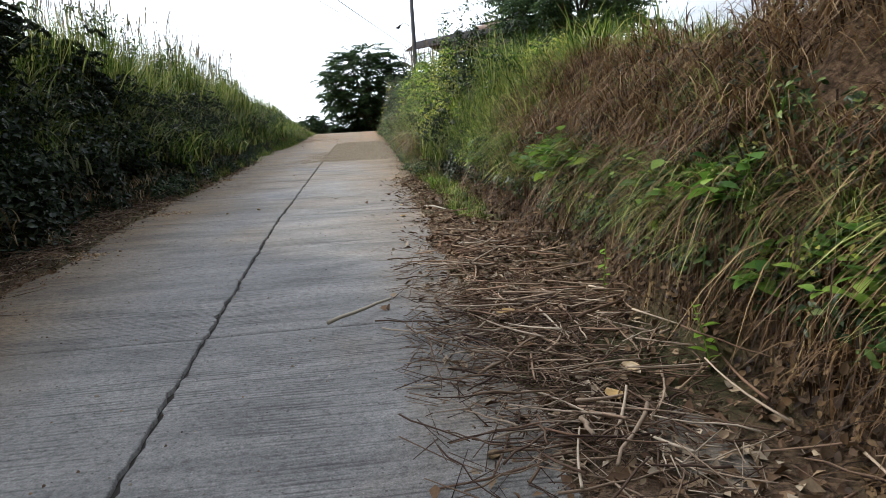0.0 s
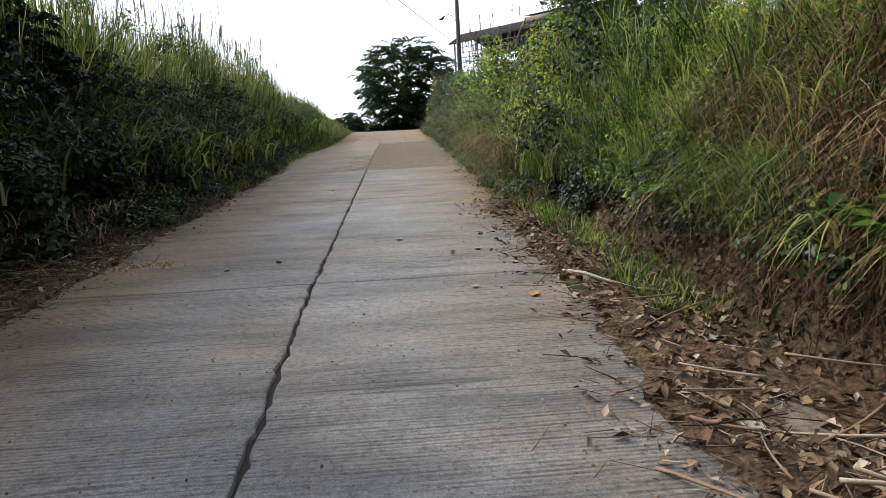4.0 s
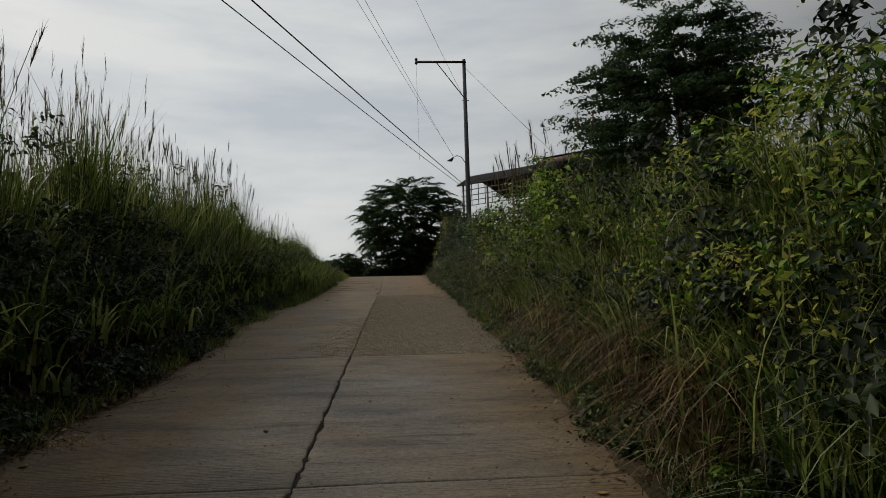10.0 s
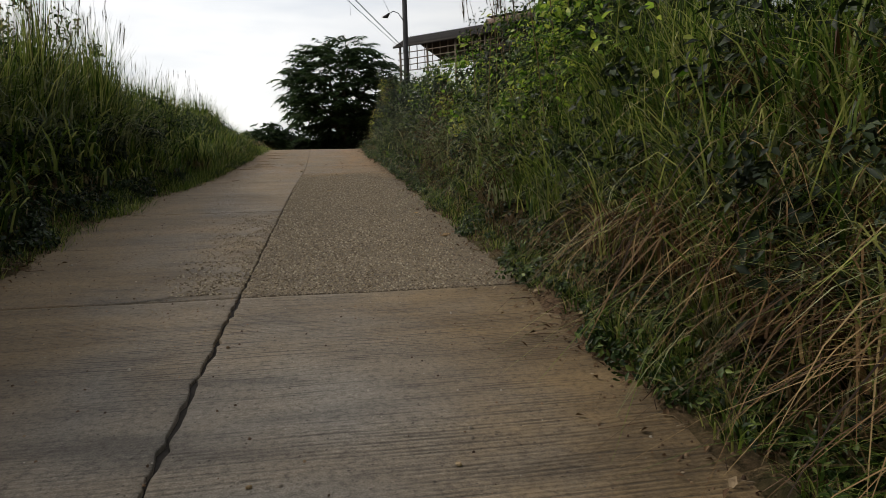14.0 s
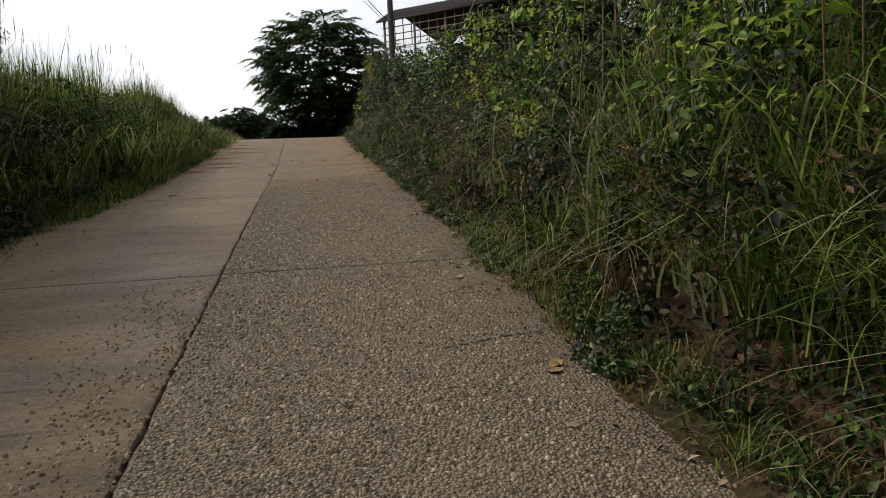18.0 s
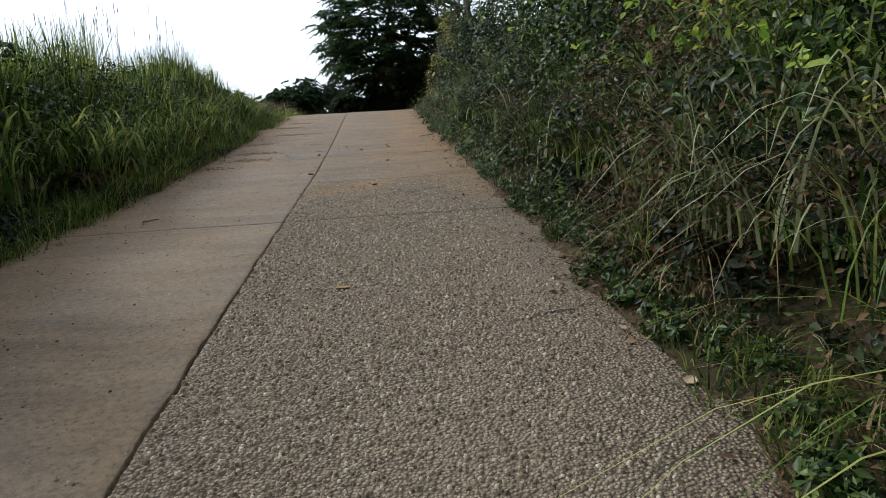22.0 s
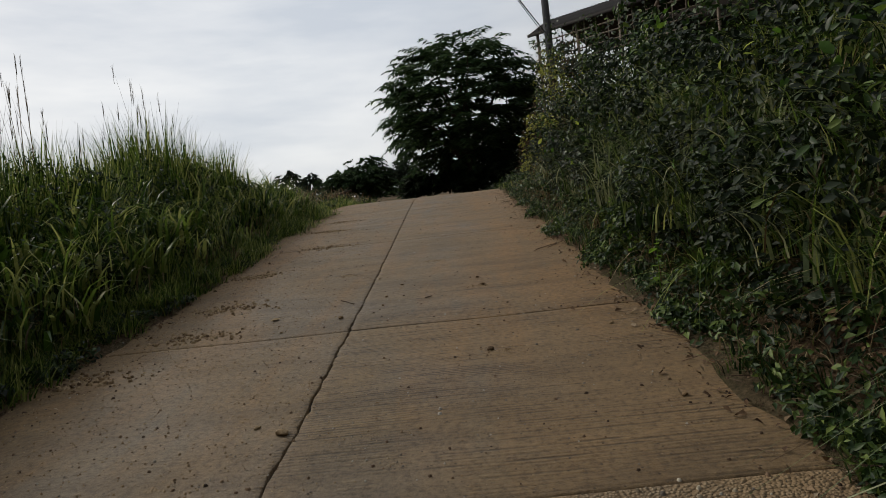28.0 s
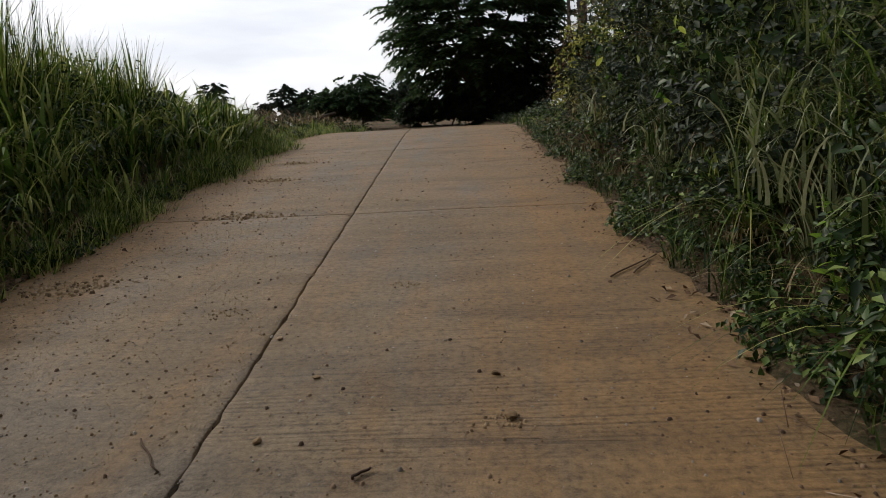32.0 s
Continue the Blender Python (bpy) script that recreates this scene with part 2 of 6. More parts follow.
    rim = mathn(nt, "MULTIPLY", mathn(nt, "SUBTRACT", mathn(nt, "ABSOLUTE", mathn(nt, "ADD", sep.outputs["X"], 0.1)), 0.9), 0.9, True)
    trail = ramp(nt, noise_tex(nt, 1.0, 5.0, 0.6, place_coords(nt, (2.2, 0.35, 1.0)), 0.6), [(0.46, (0, 0, 0)), (0.62, (1, 1, 1))])
    orange = mathn(nt, "MULTIPLY", high, mathn(nt, "ADD", mathn(nt, "MULTIPLY", rim, 0.55), mathn(nt, "MULTIPLY", trail, 0.6), True))
    col = mixc(nt, mathn(nt, "MULTIPLY", orange, 0.8), col, mixc(nt, fine, (0.11, 0.058, 0.018), (0.37, 0.205, 0.072)))
    stain = ramp(nt, noise_tex(nt, 1.4, 6.0, 0.6, place_coords(nt, (0.55, 1.9, 1.0)), 0.5), [(0.34, (0.5, 0.5, 0.5)), (0.5, (0.88, 0.88, 0.88)), (0.64, (1.1, 1.1, 1.08))])
    col = mixc(nt, mathn(nt, "MULTIPLY", bare, 0.9), col, stain, "MULTIPLY")
    col = mixc(nt, 0.75, col, ramp(nt, pits, [(0.32, (0.4, 0.38, 0.35)), (0.48, (0.95, 0.95, 0.95)), (0.68, (1.35, 1.35, 1.33))]), "MULTIPLY")
    lines = ramp(nt, groove, [(0.24, (0.22, 0.21, 0.2)), (0.5, (1, 1, 1))])
    col = mixc(nt, mathn(nt, "MULTIPLY", worn, 0.65), col, lines, "MULTIPLY")
    col = mixc(nt, mathn(nt, "MULTIPLY", bare, 0.6), col, cut, "MULTIPLY")
    speck = node(nt, "ShaderNodeTexVoronoi", Scale=16.0)
    nt.links.new(co, speck.inputs["Vector"])
    col = mixc(nt, 0.8, col, ramp(nt, speck.outputs["Distance"], [(0.08, (0.25, 0.22, 0.19)), (0.13, (1, 1, 1))]), "MULTIPLY")
    nt.links.new(col, b.inputs["Base Color"])
    h = mathn(nt, "ADD", mathn(nt, "MULTIPLY", groove, mathn(nt, "MULTIPLY", worn, 0.8)), mathn(nt, "ADD", mathn(nt, "ADD", mathn(nt, "MULTIPLY", fine, 0.6), mathn(nt, "MULTIPLY", pits, 0.7)), mathn(nt, "MULTIPLY", cut, 0.4)))
    bump(nt, b, h, 1.0, 0.010)
    return m


def aggregate_mat():
    m, nt, b = mat("worn_concrete", 0.85, 0.3)
    co = place_coords(nt)
    v = node(nt, "ShaderNodeTexVoronoi", Scale=58.0)
    nt.links.new(co, v.inputs["Vector"])
    patch = noise_tex(nt, 0.9, 4.0, 0.6, co, 0.4)
    col = mixc(nt, v.outputs["Color"], (0.13, 0.104, 0.069), (0.40, 0.322, 0.218))
    col = mixc(nt, ramp(nt, v.outputs["Distance"], [(0.25, (0, 0, 0)), (0.7, (1, 1, 1))]), col, (0.085, 0.062, 0.042))
    col = mixc(nt, ramp(nt, patch, [(0.45, (0, 0, 0)), (0.75, (0.5, 0.5, 0.5))]), col, (0.215, 0.17, 0.115))
    g = nt.nodes.new("ShaderNodeNewGeometry")
    sep = nt.nodes.new("ShaderNodeSeparateXYZ")
    nt.links.new(g.outputs["Position"], sep.inputs[0])
    mud = mathn(nt, "MULTIPLY", mathn(nt, "ADD", mathn(nt, "SUBTRACT", sep.outputs["Y"], 32.3), mathn(nt, "MULTIPLY", mathn(nt, "SUBTRACT", patch, 0.5), 9.0)), 0.4, True)
    col = mixc(nt, mathn(nt, "MULTIPLY", mud, 0.85), col, (0.24, 0.155, 0.075))
    nt.links.new(col, b.inputs["Base Color"])
    h = mathn(nt, "SUBTRACT", 1.0, v.outputs["Distance"])
    bump(nt, b, h, 1.0, 0.015)
    return m


def soil_mat():
    m, nt, b = mat("red_soil", 0.95, 0.15)
    co = place_coords(nt)
    f = noise_tex(nt, 26.0, 9.0, 0.75, co)
    big = noise_tex(nt, 0.7, 4.0, 0.6, co)
    col = mixc(nt, ramp(nt, f, [(0.36, (0, 0, 0)), (0.66, (1, 1, 1))]), (0.045, 0.028, 0.017), (0.34, 0.22, 0.135))
    col = mixc(nt, ramp(nt, big, [(0.42, (0, 0, 0)), (0.62, (0.8, 0.8, 0.8))]), col, (0.07, 0.075, 0.03))
    nt.links.new(col, b.inputs["Base Color"])
    bump(nt, b, f, 1.0, 0.09)
    return m


M_CONC, M_AGG, M_SOIL = concrete_mat(), aggregate_mat(), soil_mat()
M_JOINT = plain_mat("joint_filler", (0.014, 0.012, 0.010), (0.045, 0.036, 0.03), 40.0, 0.95)
M_GRASS = leaf_mat("grass_blade", [(0.15, (0.014, 0.034, 0.006)), (0.40, (0.065, 0.125, 0.018)), (0.62, (0.19, 0.27, 0.045)), (0.82, (0.44, 0.45, 0.14))], 0.45, 0.32, 1.3)
# pale reed blades; sky sheen is put into the grey-green colour as well
M_BLADE_SHEEN = leaf_mat("pale_sheen_blade", [(0.15, (0.09, 0.12, 0.045)), (0.5, (0.22, 0.26, 0.11)), (0.85, (0.44, 0.44, 0.26))], 0.3, 0.28)
M_GREEN = leaf_mat("fresh_leaf", [(0.15, (0.016, 0.045, 0.006)), (0.40, (0.09, 0.19, 0.020)), (0.62, (0.24, 0.40, 0.045)), (0.85, (0.50, 0.56, 0.10))], 0.5, 0.33)
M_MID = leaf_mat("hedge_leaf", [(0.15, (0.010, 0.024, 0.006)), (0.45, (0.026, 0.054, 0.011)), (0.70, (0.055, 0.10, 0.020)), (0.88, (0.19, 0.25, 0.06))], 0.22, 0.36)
M_WEED = piece_leaf("weed_leaf", [(0.0, (0.03, 0.085, 0.012)), (0.5, (0.10, 0.21, 0.028)), (1.0, (0.26, 0.38, 0.06))])
M_YELLOW = leaf_mat("yellow_leaf", [(0.12, (0.06, 0.085, 0.013)), (0.45, (0.30, 0.34, 0.045)), (0.8, (0.56, 0.54, 0.11))], 0.5, 0.45)
M_DRY = leaf_mat("dry_straw", [(0.15, (0.05, 0.03, 0.014)), (0.5, (0.20, 0.13, 0.06)), (0.85, (0.40, 0.31, 0.18))], 0.2, 0.6)
M_HAY = leaf_mat("hay_straw", [(0.15, (0.024, 0.012, 0.006)), (0.45, (0.105, 0.055, 0.024)), (0.7, (0.22, 0.13, 0.055)), (0.9, (0.40, 0.29, 0.14))], 0.2, 0.6, 1.6)
M_RUST = leaf_mat("rust_twig", [(0.15, (0.02, 0.012, 0.007)), (0.5, (0.075, 0.042, 0.02)), (0.88, (0.18, 0.11, 0.05))], 0.15, 0.6)
# dark weed green, deepened with some of the banks' inner shade
M_DARK_SHADE = leaf_mat("dark_shade_leaf", [(0.15, (0.006, 0.014, 0.006)), (0.5, (0.018, 0.038, 0.012)), (0.88, (0.055, 0.09, 0.026))], 0.15, 0.38)
M_TREE = leaf_mat("tree_leaf", [(0.1, (0.02, 0.045, 0.02)), (0.5, (0.05, 0.095, 0.038)), (0.9, (0.11, 0.17, 0.06))], 0.35, 0.42)
# near-black leaves: the shade inside the growth is put into this colour
M_THICKET_SHADE = leaf_mat("thicket_shade_leaf", [(0.1, (0.007, 0.014, 0.006)), (0.5, (0.015, 0.028, 0.010)), (0.9, (0.036, 0.055, 0.018))], 0.08, 0.5)
M_LIME = leaf_mat("lime_grass", [(0.15, (0.05, 0.12, 0.012)), (0.5, (0.16, 0.32, 0.03)), (0.85, (0.36, 0.50, 0.07))], 0.5, 0.35)
M_PLUME = leaf_mat("seed_plume", [(0.1, (0.12, 0.09, 0.06)), (0.9, (0.28, 0.23, 0.16))], 0.35, 0.8)
# slightly bluish green: the haze of distance is mixed into the leaf colour
M_FAR_HAZE = leaf_mat("far_hazy_foliage", [(0.1, (0.026, 0.042, 0.028)), (0.9, (0.06, 0.085, 0.055))], 0.15, 0.6)
M_BARK = plain_mat("bark", (0.05, 0.038, 0.028), (0.15, 0.12, 0.09), 25.0, 0.9, 0.2, 0.0, 0.8, 0.02)
M_TWIG = piece_mat("twig", [(0.0, (0.045, 0.026, 0.018)), (0.5, (0.13, 0.08, 0.05)), (0.8, (0.21, 0.145, 0.095)), (1.0, (0.42, 0.34, 0.25))])
M_STALK = piece_mat("pale_stalk", [(0.0, (0.16, 0.09, 0.055)), (0.5, (0.30, 0.20, 0.13)), (1.0, (0.46, 0.38, 0.28))])
M_LITTER = piece_mat("dead_leaf", [(0.0, (0.08, 0.045, 0.025)), (0.5, (0.18, 0.11, 0.06)), (0.8, (0.28, 0.2, 0.12)), (1.0, (0.42, 0.34, 0.24))])
M_STONE = piece_mat("stone", [(0.0, (0.12, 0.10, 0.08)), (0.5, (0.24, 0.20, 0.16)), (1.0, (0.42, 0.38, 0.32))])
M_POLE = plain_mat("pole_concrete", (0.075, 0.08, 0.09), (0.14, 0.14, 0.145), 12.0, 0.85)
M_METAL = plain_mat("dark_metal", (0.04, 0.04, 0.045), (0.09, 0.085, 0.08), 30.0, 0.5, 0.5, 0.6)
M_ROOF = plain_mat("roof_sheet", (0.018, 0.016, 0.016), (0.05, 0.042, 0.038), 6.0, 0.8, 0.2, 0.0, 0.1)
M_TIMBER = plain_mat("grey_timber", (0.16, 0.12, 0.09), (0.30, 0.25, 0.2), 15.0, 0.85)
M_CABLE = plain_mat("cable", (0.02, 0.02, 0.02), (0.04, 0.04, 0.04), 5.0, 0.6, 0.3, 0.0, 0)


# ---- plan ----
S = 5.3                      # slab length
LEFT, RIGHT = -2.75, 2.6     # edges of the paving; the lengthwise joint is x = 0
PROFILE_Y = (-400, -60, 5.3, 48.0, 51.0, 53.0, 56.0, 62.0, 75.0, 150.0, 400.0, 3000.0)
PROFILE_Z = (-20.0, -7.51, 0.65, 5.99, 6.35, 6.52, 6.64, 6.75, 7.6, 13.0, 19.0, 22.0)


def zr(y):
    return np.interp(y, PROFILE_Y, PROFILE_Z)


def sstep(a, b, v):
    s = np.clip((np.asarray(v, float) - a) / (b - a), 0, 1)
    return s * s * (3 - 2 * s)


def wob(x, y, f=0.6, amp=1.0):
    return amp * (np.sin(f * x * 1.7 + 1.3 * np.sin(f * y)) + np.sin(f * y * 2.3 + 0.7 + np.sin(f * 1.9 * x))) * 0.5


def right_bank(y):
    return np.interp(y, (-60, 0, 8, 14, 22, 30, 38, 46, 50, 54, 62), (1.7, 1.9, 1.9, 1.7, 1.6, 1.5, 1.5, 1.3, 0.7, 0.2, 0.0))


def left_bank(y):
    return np.interp(y, (-60, 0, 15, 28, 34, 40, 46, 50, 60), (1.3, 1.3, 1.3, 1.3, 1.0, 0.7, 0.5, 0.15, 0.1))


def bend(y):
    """The road's slight bend at its foot."""
    return 0.025 * np.maximum(10.0 - np.asarray(y, float), 0)


def joint_x(y):
    """The lengthwise joint wanders a little uphill."""
    return np.interp(y, (29, 33, 35, 37, 40, 46, 53), (0, 0.03, 0.055, 0.045, 0.01, -0.09, -0.2)) + 0.004 * np.sin(7.0 * np.asarray(y)) + 0.003 * np.sin(19.0 * np.asarray(y))


def right_edge(y):
    """Where the earth laps over the paving."""
    return bend(y) + np.interp(y, (-5, 3, 7.5, 9, 14, 17, 24, 60), (1.95, 1.9, 1.95, 2.1, 2.15, 2.35, 2.5, 2.52)) + 0.04 * np.sin(2.1 * y) + 0.03 * np.sin(5.3 * y + 1) + 0.02 * np.sin(13.1 * y)


def left_edge(y):
    return bend(y) + np.interp(y, (-5, 6, 12, 22, 25, 30, 33, 35, 40, 44, 48), (-2.15, -2.1, -2.3, -2.3, -2.7, -2.6, -2.3, -2.15, -2.15, -2.55, -2.7)) + 0.05 * np.sin(1.7 * y) + 0.03 * np.sin(4.7 * y + 2) + 0.02 * np.sin(12.3 * y)


def gz(x, y):
    """Height of the ground."""
    x, y = np.asarray(x, float), np.asarray(y, float)
    x0 = x - bend(y)
    xc = x0 + 0.06 * np.sin(3.1 * y) + 0.04 * np.sin(7.7 * y + 1) + 0.02 * np.sin(17.0 * y)
    face = 0.8 * sstep(2.9, 3.22, xc) + (right_bank(y) - 0.8) * sstep(3.2, 4.25, xc)
    cut = sstep(13.0, 10.5, y)
    r = cut * face + (1 - cut) * sstep(2.95, 4.1, x0) * right_bank(y) + sstep(3.9, 12, x) * 0.9 * sstep(66, 46, y)
    l = sstep(-2.6, -4.4, x0) * left_bank(y) - sstep(-6.0, -18, x) * 1.4 * sstep(62, 40, y)
    over = np.maximum(x - right_edge(y), left_edge(y) - x)
    lap = np.where(over > -0.25, np.clip(0.02 + 0.4 * over, -0.13, 0.045), -0.13)
    near = sstep(0.0, 0.5, over) * sstep(120, 60, np.hypot(x, y))
    hill = 5.0 * np.exp(-((x - 17) / 6) ** 2 - ((y - 74) / 7) ** 2)
    return zr(y) + hill + lap + r + l + near * wob(x, y, 1.3, 0.06) + sstep(30, 200, np.hypot(x, y)) * wob(x, y, 0.012, 1.5) * sstep(8, 60, np.abs(x))


# ---- mesh helpers ----
def tri_mesh(name, v, f, material, smooth=False):
    me = bpy.data.meshes.new(name)
    v, f = np.asarray(v, np.float32), np.asarray(f, np.int32)
    n = f.shape[1]
    me.vertices.add(len(v))
    me.vertices.foreach_set("co", v.ravel())
    me.loops.add(f.size)
    me.loops.foreach_set("vertex_index", f.ravel())
    me.polygons.add(len(f))
    me.polygons.foreach_set("loop_start", np.arange(0, f.size, n, dtype=np.int32))
    me.polygons.foreach_set("loop_total", np.full(len(f), n, np.int32))
    if smooth:
        me.polygons.foreach_set("use_smooth", np.ones(len(f), bool))
    me.update(calc_edges=True)
    me.validate()
    me.materials.append(material)
    return me


def part(name, me, parent=None, label="", m=None):
    ob = new(name, me)
    if parent is not None:
        ob.parent = parent
    if m is not None:
        ob.matrix_basis = m
    if label:
        ob["label"] = label
    return ob


def join(parts):
    """Several (verts, faces) with the same corner count as one."""
    vs, fs, n = [], [], 0
    for v, f in parts:
        vs.append(v)
        fs.append(np.asarray(f) + n)
        n += len(v)
    return np.concatenate(vs), np.concatenate(fs)


def box_vf(x0, x1, y0, y1, z0, z1):
    v = np.array([(x, y, z) for z in (z0, z1) for y in (y0, y1) for x in (x0, x1)], float)
    f = np.array([(0, 2, 3, 1), (4, 5, 7, 6), (0, 1, 5, 4), (2, 6, 7, 3), (0, 4, 6, 2), (1, 3, 7, 5)])
    return v, f


def tube_vf(points, radii, sides=6):
    """A bent, tapering tube of quads, its ends closed to a point."""
    p = np.asarray(points, float)
    radii = np.broadcast_to(np.asarray(radii, float), len(p)).copy()
    p = np.concatenate([p[:1], p, p[-1:]])
    radii = np.concatenate([[1e-4], radii, [1e-4]])
    d = np.gradient(p[1:-1], axis=0)
    d = np.concatenate([d[:1], d, d[-1:]])
    d /= np.linalg.norm(d, axis=1, keepdims=True) + 1e-9
    ref = np.where(np.abs(d[:, 2:3]) > 0.9, [[1.0, 0, 0]], [[0, 0, 1.0]])
    u = np.cross(d, ref)
    u /= np.linalg.norm(u, axis=1, keepdims=True) + 1e-9
    w = np.cross(d, u)
    a = np.linspace(0, 2 * np.pi, sides, endpoint=False)
    v = p[:, None] + radii[:, None, None] * (np.cos(a)[None, :, None] * u[:, None] + np.sin(a)[None, :, None] * w[:, None])
    n = len(p)
    i, j = np.meshgrid(np.arange(n - 1), np.arange(sides), indexing="ij")
    k = (j + 1) % sides
    f = np.stack([i * sides + j, i * sides + k, (i + 1) * sides + k, (i + 1) * sides + j], -1).reshape(-1, 4)
    return v.reshape(-1, 3), f


def blades_vf(base, yaw, height, lean, width, seg=3, droop=0.5):
    """Grass blades: thin tapering strips that arch over. Triangles."""
    n = len(base)
    s = np.linspace(0, 1, seg + 1)
    hd = np.stack([np.cos(yaw), np.sin(yaw), 0 * yaw], -1)
    side = np.stack([-np.sin(yaw), np.cos(yaw), 0 * yaw], -1)
    out = (lean * height)[:, None] * s[None] ** 1.8
    up = height[:, None] * (s[None] - droop * np.clip(lean, 0, 1.2)[:, None] * s[None] ** 2.6)
    c = base[:, None] + hd[:, None] * out[..., None] + np.array([0, 0, 1.0]) * up[..., None]
    wd = width[:, None] * np.clip(1 - s[None], 0.02, 1) ** 0.7 * 0.5
    v = np.stack([c - side[:, None] * wd[..., None], c + side[:, None] * wd[..., None]], 2).reshape(n, -1, 3)
    f = []
    for k in range(seg):
        a = 2 * k
        f += [(a, a + 1, a + 3), (a, a + 3, a + 2)]
    f = np.array(f[:-1] + [f[-1]])
    faces = (np.arange(n)[:, None, None] * (2 * (seg + 1)) + f[None]).reshape(-1, 3)
    return v.reshape(-1, 3), faces


def oval_leaves_vf(centre, normal, size, rng, slim=0.6):
    """Rounder leaves with a folded midrib and a drooping tip. Triangles."""
    n = len(centre)
    t = rng.normal(size=(n, 3))
    t -= (t * normal).sum(1, keepdims=True) * normal
    t = unit(t)
    w = np.cross(normal, t)
    L, W = size[:, None], (size * slim * rng.uniform(0.75, 1.15, n))[:, None]
    at = lambda a, b, c: centre + t * L * a + w * W * b + normal * L * c
    v = np.stack([at(-0.5, 0, 0), at(-0.28, 0.42, 0.07), at(0.12, 0.44, 0.06), at(0.5, 0, -0.14), at(0.12, -0.44, 0.06), at(-0.28, -0.42, 0.07), at(0.05, 0, 0)], 1).reshape(-1, 3)
    f = (np.arange(n)[:, None, None] * 7 + np.array([(0, 1, 6), (1, 2, 6), (2, 3, 6), (3, 4, 6), (4, 5, 6), (5, 0, 6)])[None]).reshape(-1, 3)
    return v, f


def leaves_vf(centre, normal, size, rng, slim=0.5):
    """Leaves: a pointed, folded rhomb of two halves for each place. Triangles."""
    n = len(centre)
    t = rng.normal(size=(n, 3))
    t -= (t * normal).sum(1, keepdims=True) * normal
    t /= np.linalg.norm(t, axis=1, keepdims=True) + 1e-9
    w = np.cross(normal, t)
    L, W = size[:, None], (size * slim * rng.uniform(0.7, 1.2, n))[:, None]
    v = np.stack([centre - t * L * 0.5, centre + w * W * 0.5 + normal * L * 0.10 - t * L * 0.08, centre + t * L * 0.5 - normal * L * 0.12,
                  centre - w * W * 0.5 + normal * L * 0.10 - t * L * 0.08], 1).reshape(-1, 3)
    f = (np.arange(n)[:, None, None] * 4 + np.array([(0, 1, 2), (0, 2, 3)])[None]).reshape(-1, 3)
    return v, f


def unit(v):
    return v / (np.linalg.norm(v, axis=-1, keepdims=True) + 1e-9)


def stuff(name, v, f, material, label, category):
    return tagged(part(name, tri_mesh(name, v, f, material)), label, category, kind="stuff")


# ---- ground and road ----
def graded(a, b, fine0, fine1, step, grow=1.22):
    """Grid lines: even between fine0 and fine1, then wider and wider out to a and b."""
    mid = list(np.arange(fine0, fine1 + 1e-6, step))
    s, v = step, fine1
    while v < b:
        s *= grow
        v += s
        mid.append(min(v, b))
    s, v = step, fine0
    while v > a:
        s *= grow
        v -= s
        mid.insert(0, max(v, a))
    return np.array(mid)


gx, gy = graded(-2500, 2500, -5.0, 5.0, 0.09), graded(-400, 3000, -4.0, 56.0, 0.22)
X, Y = np.meshgrid(gx, gy)
rng = np.random.default_rng(3)
Z = gz(X, Y) + rng.normal(0, 0.012, X.shape) * sstep(1.6, 2.7, np.abs(X + 0.1)) * sstep(30, 8, np.abs(X))
nx = len(gx)
i, j = np.meshgrid(np.arange(len(gy) - 1), np.arange(nx - 1), indexing="ij")
F = np.stack([i * nx + j, i * nx + j + 1, (i + 1) * nx + j + 1, (i + 1) * nx + j], -1).reshape(-1, 4)
ground = tagged(part("ground", tri_mesh("ground", np.stack([X, Y, Z], -1).reshape(-1, 3), F, M_SOIL, True)),
                "reddish brown earth with green weeds on both banks", "ground", kind="structure")

road = tagged(new("road"), "pale grey concrete village road, dusty with red earth", "road", kind="structure")


